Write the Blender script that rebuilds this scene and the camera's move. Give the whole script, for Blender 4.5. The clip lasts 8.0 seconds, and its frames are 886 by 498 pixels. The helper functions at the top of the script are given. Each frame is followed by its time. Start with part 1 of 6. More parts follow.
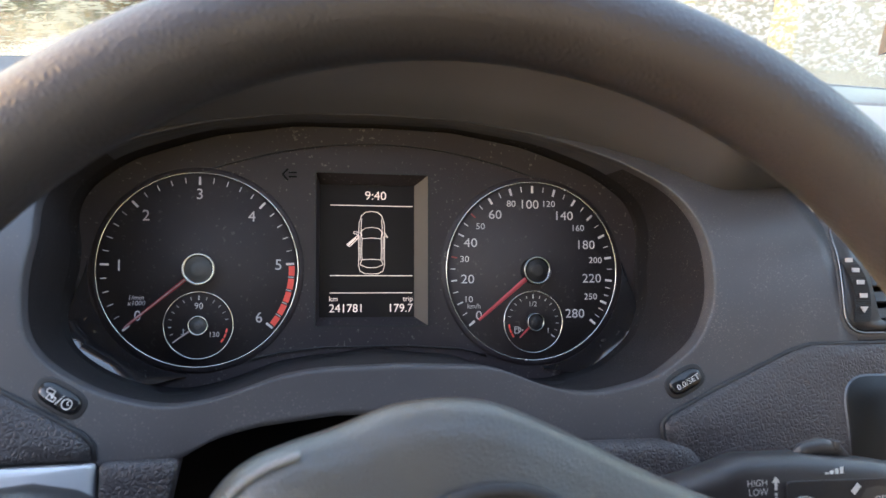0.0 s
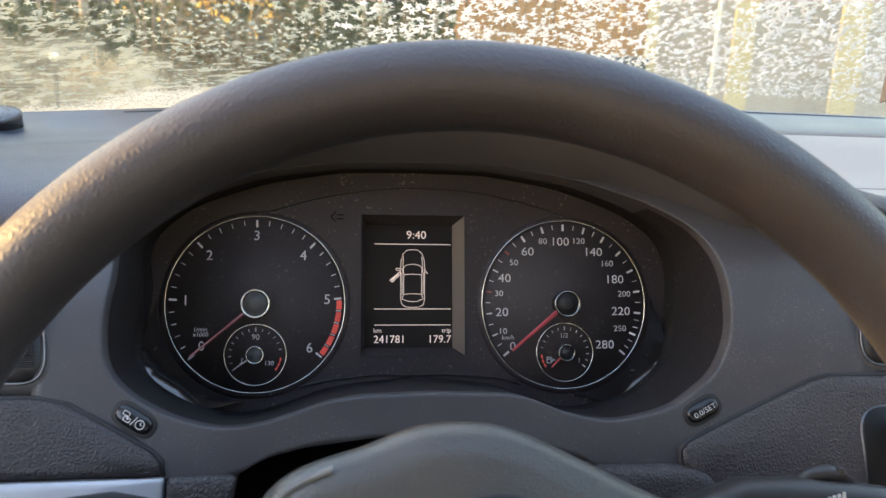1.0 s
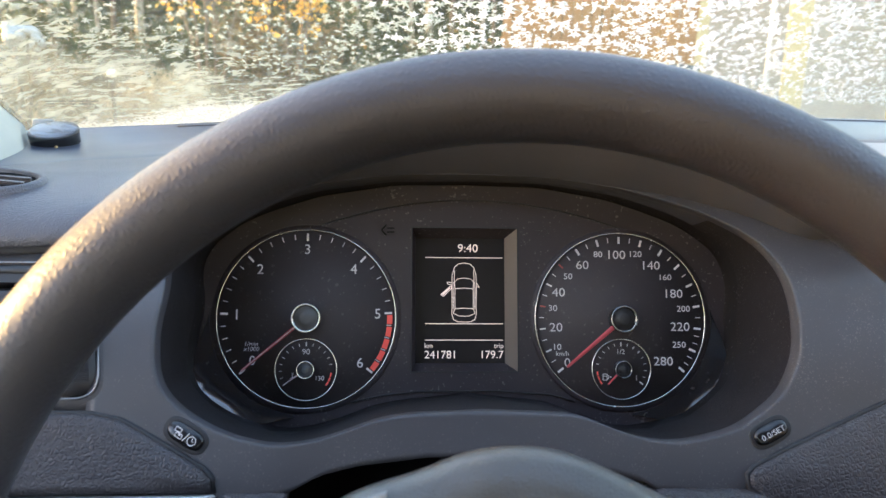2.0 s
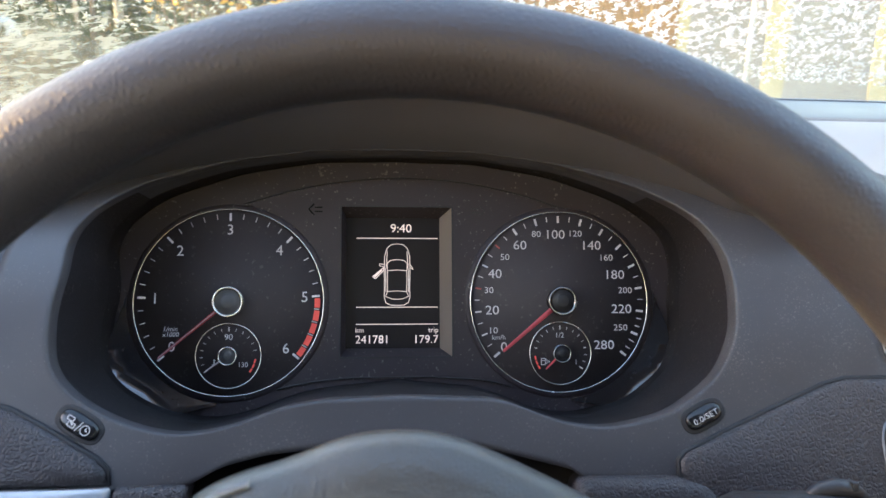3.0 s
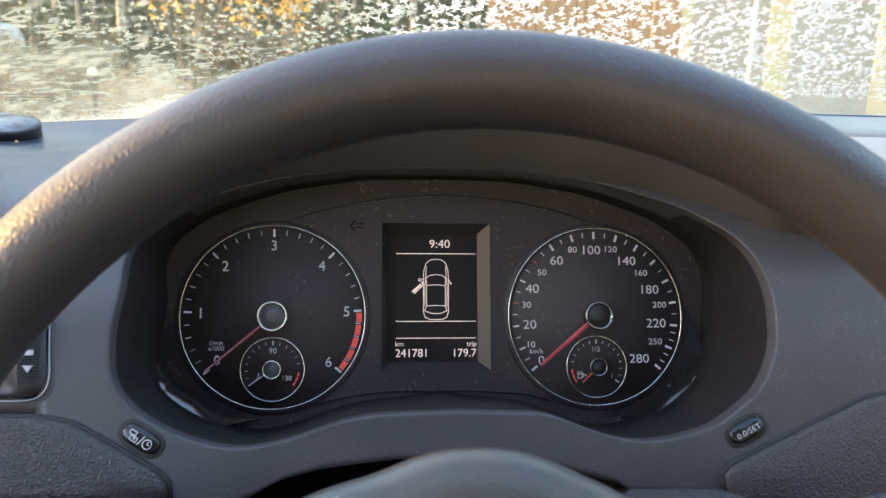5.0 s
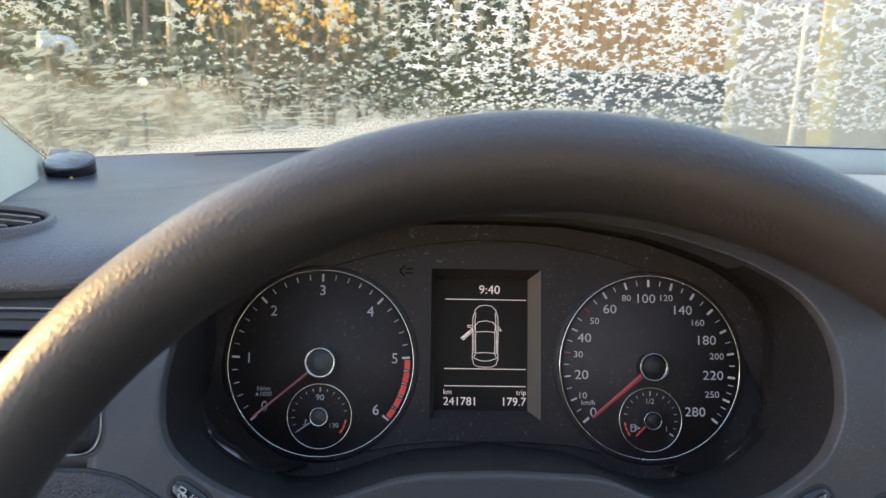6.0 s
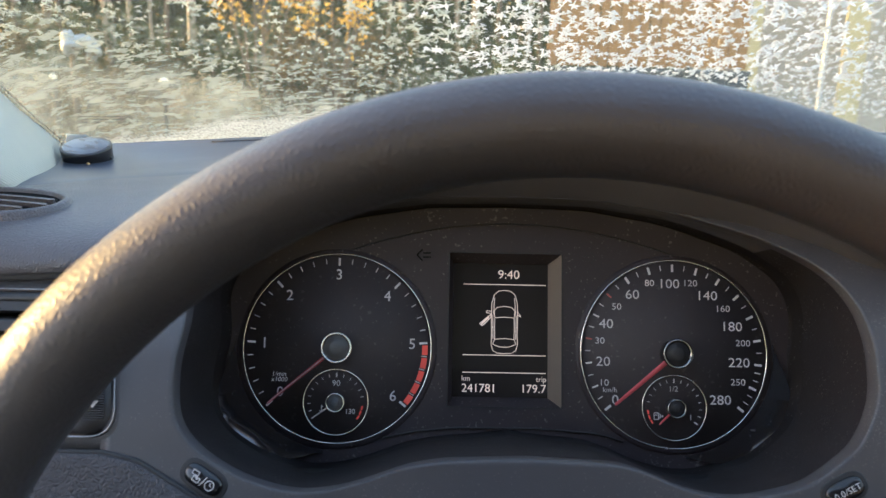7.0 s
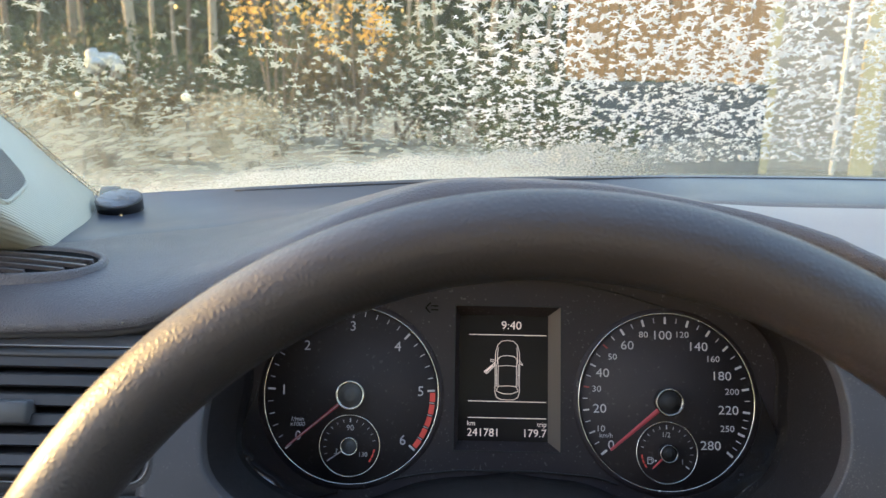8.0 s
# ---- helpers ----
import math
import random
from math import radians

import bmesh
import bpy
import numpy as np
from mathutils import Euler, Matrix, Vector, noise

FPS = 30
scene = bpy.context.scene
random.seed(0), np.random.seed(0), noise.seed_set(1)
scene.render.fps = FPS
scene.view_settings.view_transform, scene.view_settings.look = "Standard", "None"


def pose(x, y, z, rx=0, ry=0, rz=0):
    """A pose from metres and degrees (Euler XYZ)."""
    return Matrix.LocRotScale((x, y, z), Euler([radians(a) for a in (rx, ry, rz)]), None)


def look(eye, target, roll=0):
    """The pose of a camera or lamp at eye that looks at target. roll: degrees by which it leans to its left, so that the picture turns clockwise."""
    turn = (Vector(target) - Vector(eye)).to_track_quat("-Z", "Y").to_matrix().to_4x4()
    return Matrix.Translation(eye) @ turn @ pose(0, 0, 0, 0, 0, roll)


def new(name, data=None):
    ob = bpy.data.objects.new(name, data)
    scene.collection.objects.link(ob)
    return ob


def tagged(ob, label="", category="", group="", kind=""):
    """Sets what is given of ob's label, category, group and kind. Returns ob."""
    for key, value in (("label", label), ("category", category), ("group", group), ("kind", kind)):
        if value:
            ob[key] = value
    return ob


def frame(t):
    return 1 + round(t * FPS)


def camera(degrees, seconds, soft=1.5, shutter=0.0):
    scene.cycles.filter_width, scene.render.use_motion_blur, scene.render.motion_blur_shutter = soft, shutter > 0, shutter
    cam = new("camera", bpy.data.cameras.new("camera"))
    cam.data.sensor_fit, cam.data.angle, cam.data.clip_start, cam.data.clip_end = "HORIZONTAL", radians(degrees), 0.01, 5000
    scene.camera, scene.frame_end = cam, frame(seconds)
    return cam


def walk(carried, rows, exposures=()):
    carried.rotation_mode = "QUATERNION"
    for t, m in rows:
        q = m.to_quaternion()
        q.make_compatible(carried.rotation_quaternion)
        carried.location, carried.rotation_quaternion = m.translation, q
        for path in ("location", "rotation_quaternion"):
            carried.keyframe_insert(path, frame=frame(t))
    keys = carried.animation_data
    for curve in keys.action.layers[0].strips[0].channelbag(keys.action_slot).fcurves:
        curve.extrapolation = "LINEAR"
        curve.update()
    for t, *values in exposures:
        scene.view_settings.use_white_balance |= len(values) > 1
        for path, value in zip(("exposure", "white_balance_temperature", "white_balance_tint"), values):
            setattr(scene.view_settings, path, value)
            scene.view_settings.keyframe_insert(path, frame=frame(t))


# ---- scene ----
cam = camera(60.2, 8.0)
# a small real lens, held sharp on the dials
cam.data.dof.use_dof, cam.data.dof.focus_distance, cam.data.dof.aperture_fstop = True, 0.46, 17.0
PATH = [
    (0.0, -0.052, -0.411, 1.1182, 73.39, -4.0, -11.35),
    (0.5, -0.0459, -0.4358, 1.122, 74.15, -3.68, -9.55),
    (0.7, -0.0391, -0.4478, 1.1294, 74.16, -3.29, -8.69),
    (1.0, -0.0444, -0.4438, 1.134, 75.13, -2.48, -7.14),
    (1.2, -0.0516, -0.44, 1.1362, 75.78, -1.87, -4.9),
    (2.3, -0.0387, -0.4315, 1.1321, 75.8, -1.51, -3.77),
    (2.5, -0.0258, -0.4279, 1.1308, 75.79, -1.49, -4.13),
    (3.0, -0.0136, -0.419, 1.1217, 75.32, -1.53, -4.92),
    (3.5, -0.0262, -0.4269, 1.1275, 75.62, -1.42, -5.75),
    (4.0, -0.0337, -0.4282, 1.1256, 75.91, -1.56, -6.1),
    (5.3, -0.0404, -0.4238, 1.1322, 75.77, -1.66, -4.21),
    (5.5, -0.0455, -0.426, 1.1479, 76.01, -1.72, -3.68),
    (6.0, -0.0428, -0.4112, 1.148, 76.34, -1.57, -1.81),
    (6.5, -0.0375, -0.4147, 1.149, 76.56, -1.53, -1.09),
    (7.0, -0.0421, -0.405, 1.138, 76.17, -1.26, -0.44),
    (7.5, -0.0415, -0.4087, 1.1327, 76.03, -1.12, 0.6),
    (8.0, -0.0357, -0.4302, 1.1704, 77.04, -0.95, 0.92),
]
EXPOSE = [(0.0, 4.29, 4980, 35), (0.5, 4.09, 5050, 38), (1.0, 3.86, 5080, 35), (2.5, 4.24, 4820, 34), (4.0, 4.17, 4920, 34), (5.5, 3.92, 4880, 33), (6.5, 3.59, 4850, 32), (7.0, 3.67, 4870, 33), (7.5, 3.99, 4900, 34), (8.0, 3.64, 4840, 32)]
walk(cam, [(t, pose(x, y, z, rx, ry, rz)) for t, x, y, z, rx, ry, rz in PATH], EXPOSE)

# ---- world and sun ----
SUN_AZ, SUN_EL = -78.5, 8.0     # degrees clockwise from straight ahead, and above the horizon
sky_world = bpy.data.worlds.new("sky")
scene.world = sky_world
sky_world.use_nodes = True
wn = sky_world.node_tree
sky = wn.nodes.new("ShaderNodeTexSky")
sky.sky_type, sky.sun_disc = "NISHITA", False
sky.sun_elevation, sky.sun_rotation = radians(SUN_EL), radians(SUN_AZ)
sky.air_density, sky.dust_density = 2.0, 1.8
wn.links.new(sky.outputs[0], wn.nodes["Background"].inputs[0])
wn.nodes["Background"].inputs[1].default_value = 0.15
sun = new("sun", bpy.data.lights.new("sun", "SUN"))
sun.data.energy, sun.data.angle, sun.data.color = 1.42, radians(5.0), (1.0, 0.62, 0.13)
_a, _e = radians(SUN_AZ), radians(SUN_EL)
sun.matrix_world = look((math.sin(_a) * math.cos(_e) * 30, math.cos(_a) * math.cos(_e) * 30, math.sin(_e) * 30), (0, 0, 0))

# ---- frames of reference ----
# The dash is laid out in the plane of the dials: x right, y away from the driver, z up the dial faces.
DASH = pose(0, 0, 0.98, -20, 0, 0)


def at(x, y, z):
    return DASH @ Vector((x, y, z))


# ---- materials ----
def material(name, colour, rough=0.5, metal=0.0, spec=0.5, mottle=0.12, mottle_scale=60.0, grain=0.0, grain_scale=900.0,
             cells=0.0, cell_scale=420.0, groove=0.42, dust=0.0, dust_scale=700.0, dust_from=0.66, coat=0.0, coat_rough=0.33, emit=0.0):
    m = bpy.data.materials.new(name)
    m.use_nodes = True
    nt = m.node_tree
    b = nt.nodes["Principled BSDF"]
    b.inputs["Roughness"].default_value, b.inputs["Metallic"].default_value = rough, metal
    b.inputs["Specular IOR Level"].default_value, b.inputs["Coat Weight"].default_value, b.inputs["Coat Roughness"].default_value = spec, coat, coat_rough
    tc = nt.nodes.new("ShaderNodeTexCoord")
    n1 = nt.nodes.new("ShaderNodeTexNoise")
    n1.inputs["Scale"].default_value, n1.inputs["Detail"].default_value = mottle_scale, 5
    nt.links.new(tc.outputs["Object"], n1.inputs["Vector"])
    ramp = nt.nodes.new("ShaderNodeMix")
    ramp.data_type = "RGBA"
    ramp.inputs[6].default_value = (*[c * (1 - mottle) for c in colour], 1)
    ramp.inputs[7].default_value = (*[min(1, c * (1 + mottle)) for c in colour], 1)
    nt.links.new(n1.outputs["Fac"], ramp.inputs[0])
    col = ramp.outputs[2]
    if dust:
        v = nt.nodes.new("ShaderNodeTexNoise")
        v.inputs["Scale"].default_value, v.inputs["Detail"].default_value = dust_scale, 2
        nt.links.new(tc.outputs["Object"], v.inputs["Vector"])
        big = nt.nodes.new("ShaderNodeMath")
        big.operation = "MULTIPLY_ADD"
        big.inputs[1].default_value, big.inputs[2].default_value = 0.35, -0.17
        nt.links.new(n1.outputs["Fac"], big.inputs[0])
        tot = nt.nodes.new("ShaderNodeMath")
        nt.links.new(v.outputs["Fac"], tot.inputs[0])
        nt.links.new(big.outputs[0], tot.inputs[1])
        mr = nt.nodes.new("ShaderNodeMapRange")
        mr.inputs["From Min"].default_value, mr.inputs["From Max"].default_value, mr.inputs["To Max"].default_value = dust_from, dust_from + 0.08, dust
        nt.links.new(tot.outputs[0], mr.inputs["Value"])
        dm = nt.nodes.new("ShaderNodeMix")
        dm.data_type = "RGBA"
        dm.inputs[7].default_value = (0.33, 0.30, 0.26, 1)
        nt.links.new(mr.outputs[0], dm.inputs[0])
        nt.links.new(col, dm.inputs[6])
        col = dm.outputs[2]
    nt.links.new(col, b.inputs["Base Color"])
    rr = nt.nodes.new("ShaderNodeMapRange")
    rr.inputs["To Min"].default_value, rr.inputs["To Max"].default_value = max(0.02, rough - 0.07), min(1, rough + 0.07)
    nt.links.new(n1.outputs["Fac"], rr.inputs["Value"])
    nt.links.new(rr.outputs[0], b.inputs["Roughness"])
    if grain or cells:
        bump = nt.nodes.new("ShaderNodeBump")
        bump.inputs["Strength"].default_value = 1.0
        if cells:
            vo = nt.nodes.new("ShaderNodeTexVoronoi")
            vo.feature = "DISTANCE_TO_EDGE"
            vo.inputs["Scale"].default_value = cell_scale
            wob = nt.nodes.new("ShaderNodeTexNoise")
            wob.inputs["Scale"].default_value = cell_scale * 0.8
            mixv = nt.nodes.new("ShaderNodeMix")
            mixv.data_type = "VECTOR"
            mixv.inputs[0].default_value = 0.0016
            nt.links.new(tc.outputs["Object"], wob.inputs["Vector"])
            nt.links.new(tc.outputs["Object"], mixv.inputs[4])
            nt.links.new(wob.outputs["Color"], mixv.inputs[5])
            nt.links.new(mixv.outputs[1], vo.inputs["Vector"])
            hr = nt.nodes.new("ShaderNodeMapRange")
            hr.interpolation_type = "SMOOTHSTEP"
            hr.inputs["From Max"].default_value = groove
            nt.links.new(vo.outputs["Distance"], hr.inputs["Value"])
            nt.links.new(hr.outputs[0], bump.inputs["Height"])
            bump.inputs["Distance"].default_value = cells
        else:
            g = nt.nodes.new("ShaderNodeTexNoise")
            g.inputs["Scale"].default_value, g.inputs["Detail"].default_value = grain_scale, 3
            nt.links.new(tc.outputs["Object"], g.inputs["Vector"])
            nt.links.new(g.outputs["Fac"], bump.inputs["Height"])
            bump.inputs["Distance"].default_value = grain
        nt.links.new(bump.outputs[0], b.inputs["Normal"])
        nt.links.new(bump.outputs[0], b.inputs["Coat Normal"])
    if emit:
        b.inputs["Emission Color"].default_value = (*colour, 1)
        b.inputs["Emission Strength"].default_value = emit
    return m


MAT_PAD = material("soft_dash_skin", (0.080, 0.0725, 0.0785), 0.42, spec=0.65, cells=0.00026, cell_scale=640, mottle=0.1, mottle_scale=25)
MAT_FASCIA = material("satin_fascia_plastic", (0.060, 0.0565, 0.0580), 0.44, spec=0.38, grain=0.00004, grain_scale=2500, dust=0.20, dust_scale=1100, dust_from=0.645, mottle_scale=40)
MAT_LEATHER = material("grained_panel_skin", (0.045, 0.0395, 0.0400), 0.46, spec=0.45, cells=0.00028, cell_scale=470, groove=0.27, mottle=0.15)
MAT_RIM = material("worn_wheel_leather", (0.0415, 0.0410, 0.0475), 0.52, spec=0.40, coat=0.42, coat_rough=0.46, cells=0.00011, cell_scale=470, mottle=0.22, mottle_scale=45)
MAT_AIRBAG = material("airbag_cover_plastic", (0.054, 0.052, 0.047), 0.36, spec=0.8, cells=0.00010, cell_scale=760, mottle=0.16, mottle_scale=30)
MAT_BLACK = material("matt_black_plastic", (0.016, 0.0145, 0.0145), 0.6, grain=0.0001, grain_scale=1500)
MAT_UNDER = material("visor_lining", (0.080, 0.079, 0.088), 0.7, grain=0.0001, grain_scale=1500, mottle_scale=30)
MAT_TUNNEL = material("dusty_black_hood_lining", (0.0200, 0.0172, 0.0175), 0.62, spec=0.22, grain=0.0001, grain_scale=1800, dust=0.30, dust_scale=900, dust_from=0.655, mottle_scale=70)
MAT_CONE = material("gloss_black_cone", (0.011, 0.0095, 0.0100), 0.5, spec=0.3, dust=0.22, dust_from=0.65, dust_scale=500)
MAT_FACE = material("dial_face_black", (0.050, 0.0430, 0.0440), 0.6, spec=0.2, dust=0.12, dust_scale=420)
MAT_MASK = material("cluster_mask_plastic", (0.0330, 0.0265, 0.0285), 0.5, spec=0.3, grain=0.00004, grain_scale=2500, dust=0.25, dust_scale=520)
MAT_CHROME = material("brushed_chrome", (0.62, 0.61, 0.59), 0.25, metal=1.0, mottle=0.05)
MAT_DARKCHROME = material("dark_chrome", (0.28, 0.28, 0.29), 0.25, metal=1.0)
MAT_SILVER = material("satin_silver_trim", (0.50, 0.51, 0.53), 0.40, metal=0.25, mottle=0.04)
# print and red needles glow faintly by themselves, also on buttons and vent wheels
MAT_PRINT = material("white_print", (0.44, 0.42, 0.40), 0.6, mottle=0.03, emit=0.006)
MAT_REDPRINT = material("red_print", (0.60, 0.07, 0.042), 0.6, mottle=0.03, emit=0.008)
MAT_NEEDLE = material("red_needle", (0.36, 0.05, 0.055), 0.4, mottle=0.05, emit=0.004)
MAT_NEEDLEWHITE = material("pale_needle", (0.5, 0.42, 0.42), 0.4, mottle=0.05)
MAT_HUB = material("hub_grey", (0.07, 0.07, 0.072), 0.4)
MAT_LCD = material("lcd_glass", (0.014, 0.0115, 0.0120), 0.35, spec=0.2, mottle=0.05)
MAT_STRIP = material("display_side_bevel", (0.16, 0.128, 0.10), 0.45, mottle=0.08)
MAT_GLYPH = material("lcd_lit_pixels", (0.80, 0.63, 0.44), 0.6, mottle=0.0, emit=0.034)
MAT_STALK = material("stalk_plastic", (0.026, 0.024, 0.024), 0.42, grain=0.00006, grain_scale=1800)
MAT_MARK = material("grey_white_marking", (0.55, 0.55, 0.53), 0.6, mottle=0.05)
MAT_PILLAR = material("pale_grey_pillar_trim", (0.46, 0.470, 0.405), 0.75, mottle=0.06)


def weave(m, across, along, pitch, depth):
    """Ribs of the given pitch, with finer threads crossing them, as relief on a cloth."""
    nt = m.node_tree
    tc = nt.nodes.new("ShaderNodeTexCoord")
    waves = []
    for way, step in ((across, pitch), (along, pitch * 0.6)):
        dot = nt.nodes.new("ShaderNodeVectorMath")
        dot.operation = "DOT_PRODUCT"
        dot.inputs[1].default_value = Vector(way).normalized() * (math.tau / step)
        nt.links.new(tc.outputs["Object"], dot.inputs[0])
        sine = nt.nodes.new("ShaderNodeMath")
        sine.operation = "SINE"
        nt.links.new(dot.outputs["Value"], sine.inputs[0])
        waves.append(sine.outputs[0])
    total = nt.nodes.new("ShaderNodeMath")
    total.operation = "MULTIPLY_ADD"
    total.inputs[1].default_value = 0.35
    nt.links.new(waves[1], total.inputs[0])
    nt.links.new(waves[0], total.inputs[2])
    bump = nt.nodes.new("ShaderNodeBump")
    bump.inputs["Strength"].default_value, bump.inputs["Distance"].default_value = 1.0, depth
    nt.links.new(total.outputs[0], bump.inputs["Height"])
    nt.links.new(bump.outputs[0], nt.nodes["Principled BSDF"].inputs["Normal"])


weave(MAT_PILLAR, (0.0, 0.55, 1.0), (0.4, 1.0, -0.4), 0.0017, 0.00014)
MAT_GRILLE = material("grey_speaker_mesh", (0.36, 0.37, 0.355), 0.6)
MAT_LINING = material("headliner_fabric", (0.25, 0.25, 0.255), 0.9, grain=0.0004, grain_scale=900)
MAT_STITCH = material("grey_stitch_thread", (0.24, 0.24, 0.24), 0.8)
MAT_TRIMLINE = material("bright_edge_trim", (0.26, 0.26, 0.27), 0.32, metal=1.0)
MAT_PUCK = material("black_puck_plastic", (0.010, 0.010, 0.011), 0.25)
MAT_PUCKLENS = material("puck_gloss_top", (0.035, 0.032, 0.040), 0.08, spec=0.8, mottle=0.3)
MAT_LED = material("brass_dot", (0.6, 0.42, 0.2), 0.3, metal=1.0)


# ---- building helpers ----
def thing(name, base, label, category, group="", kind=""):
    ob = new(name)
    ob.empty_display_size = 0.02
    ob.location = base
    return tagged(ob, label, category, group, kind)


def finish(name, me, mat, parent, label="", smooth=True):
    if smooth:
        for p in me.polygons:
            p.use_smooth = True
    me.materials.append(mat)
    ob = new(name, me)
    if parent is not None:
        ob.parent = parent
        if parent.type == "EMPTY":
            ob.matrix_parent_inverse = Matrix.Translation(-parent.location)
    if label:
        ob["label"] = label
    return ob


def part(name, bm, mat, parent=None, label="", smooth=True, world=False, recalc=True, sharp=None):
    """Links a bmesh, laid out in the dash's frame unless world is set, as one mesh object."""
    if not world:
        bm.transform(DASH)
    if recalc:
        bmesh.ops.recalc_face_normals(bm, faces=bm.faces)
    if sharp is not None:
        for e in bm.edges:
            if len(e.link_faces) == 2 and e.calc_face_angle(0) > radians(sharp):
                e.smooth = False
    me = bpy.data.meshes.new(name)
    bm.to_mesh(me)
    bm.free()
    return finish(name, me, mat, parent, label, smooth)


def loft(bm, rows, closed=False, cap_first=False, cap_last=False):
    vs = [[bm.verts.new(p) for p in r] for r in rows]
    n = len(rows[0])
    for a, b in zip(vs, vs[1:]):
        for i in range(n if closed else n - 1):
            j = (i + 1) % n
            bm.faces.new((a[i], a[j], b[j], b[i]))
    if cap_first:
        bm.faces.new(vs[0])
    if cap_last:
        bm.faces.new(vs[-1][::-1])
    return vs


def tube(bm, path, radius, n=12, closed=False, cap=True):
    """A tube along points; radius may be a list."""
    path = [Vector(p) for p in path]
    rows, up = [], Vector((0.13, 0.9, 0.37)).normalized()
    for i, p in enumerate(path):
        a = path[i - 1] if (i or closed) else p
        b = path[(i + 1) % len(path)] if (i < len(path) - 1 or closed) else p
        d = (b - a).normalized()
        s = d.cross(up).normalized()
        u = s.cross(d)
        r = radius[i] if isinstance(radius, (list, tuple)) else radius
        rows.append([p + r * (math.cos(k * math.tau / n) * s + math.sin(k * math.tau / n) * u) for k in range(n)])
    if closed:
        rows.append(rows[0])
        loft(bm, rows, True)
        bmesh.ops.remove_doubles(bm, verts=bm.verts, dist=1e-6)
    else:
        loft(bm, rows, True, cap, cap)


def interp(x, xs, ys):
    return float(np.interp(x, xs, ys))


ZK = [-0.20, -0.09, -0.07, -0.054, -0.02, 0.01, 0.03, 0.05, 0.08, 0.12]
YK = [-0.112, -0.106, -0.104, -0.100, -0.095, -0.085, -0.068, -0.048, -0.027, -0.010]
_zz = np.linspace(-0.2, 0.12, 161)
_yy = np.interp(_zz, ZK, YK)
_yy = np.convolve(np.pad(_yy, 6, mode="edge"), np.ones(13) / 13, mode="valid")


def front(z):
    """How far back the fascia lies at height z."""
    return interp(z, _zz, _yy)


def smooth(a, b, x):
    t = min(1, max(0, (x - a) / (b - a)))
    return t * t * (3 - 2 * t)


def rounded(points, radius=0.004, steps=5):
    """A 2D outline with its corners rounded."""
    out, n = [], len(points)
    for i in range(n):
        p, a, b = Vector(points[i]), Vector(points[i - 1]), Vector(points[(i + 1) % n])
        r1 = min(radius, (a - p).length * 0.45)
        r2 = min(radius, (b - p).length * 0.45)
        s, e = p + (a - p).normalized() * r1, p + (b - p).normalized() * r2
        for k in range(steps + 1):
            t = k / steps
            out.append(tuple((1 - t) ** 2 * s + 2 * t * (1 - t) * p + t * t * e))
    return out


def dense(points, step=0.004):
    out, n = [], len(points)
    for i in range(n):
        a, b = Vector(points[i]), Vector(points[(i + 1) % n])
        k = max(1, int((b - a).length / step))
        out += [tuple(a + (b - a) * j / k) for j in range(k)]
    return out


def pillow(bm, outline, proud=0.003, back=0.006, edge=0.003, depth=None, crown=0.0):
    """A plate with rounded edges on the fascia; outline in x, z."""
    depth = depth or (lambda x, z: front(z))
    cx = sum(p[0] for p in outline) / len(outline)
    cz = sum(p[1] for p in outline) / len(outline)
    rows = []
    steps = [(0.0, -back), (0.0, 0.0), (edge * 0.3, proud * 0.75), (edge, proud)]
    for inset, out in steps:
        rows.append([_in(p, cx, cz, inset, out, depth) for p in outline])
    for f in (0.8, 0.6, 0.4, 0.2, 0.03):
        row = []
        for p in outline:
            q = _in(p, cx, cz, edge, proud, depth)
            x, z = cx + (q[0] - cx) * f, cz + (q[2] - cz) * f
            row.append((x, depth(x, z) - proud - crown * (1 - f * f), z))
        rows.append(row)
    loft(bm, rows, True, True, True)


def _in(p, cx, cz, inset, out, depth):
    d = math.hypot(p[0] - cx, p[1] - cz) or 1e-6
    k = max(0.0, 1 - inset / d)
    x, z = cx + (p[0] - cx) * k, cz + (p[1] - cz) * k
    return (x, depth(x, z) - out, z)


def box(bm, x0, x1, y0, y1, z0, z1, bevel=0.0):
    b2 = bmesh.new()
    bmesh.ops.create_cube(b2, size=1)
    bmesh.ops.scale(b2, vec=(x1 - x0, y1 - y0, z1 - z0), verts=b2.verts)
    bmesh.ops.translate(b2, vec=((x0 + x1) / 2, (y0 + y1) / 2, (z0 + z1) / 2), verts=b2.verts)
    if bevel:
        bmesh.ops.bevel(b2, geom=b2.edges, offset=bevel, segments=2, affect="EDGES", profile=0.5)
    me = bpy.data.meshes.new("tmp")
    b2.to_mesh(me)
    b2.free()
    bm.from_mesh(me)
    bpy.data.meshes.remove(me)


def lathe(bm, profile, centre, n=48, squash=1.0, cap=False):
    """Turned about the y axis: profile of (radius, y), from back to front."""
    rows = [[(centre[0] + r * math.cos(k * math.tau / n), centre[1] + y, centre[2] + r * squash * math.sin(k * math.tau / n)) for k in range(n)] for r, y in profile]
    loft(bm, rows, True, False, cap)


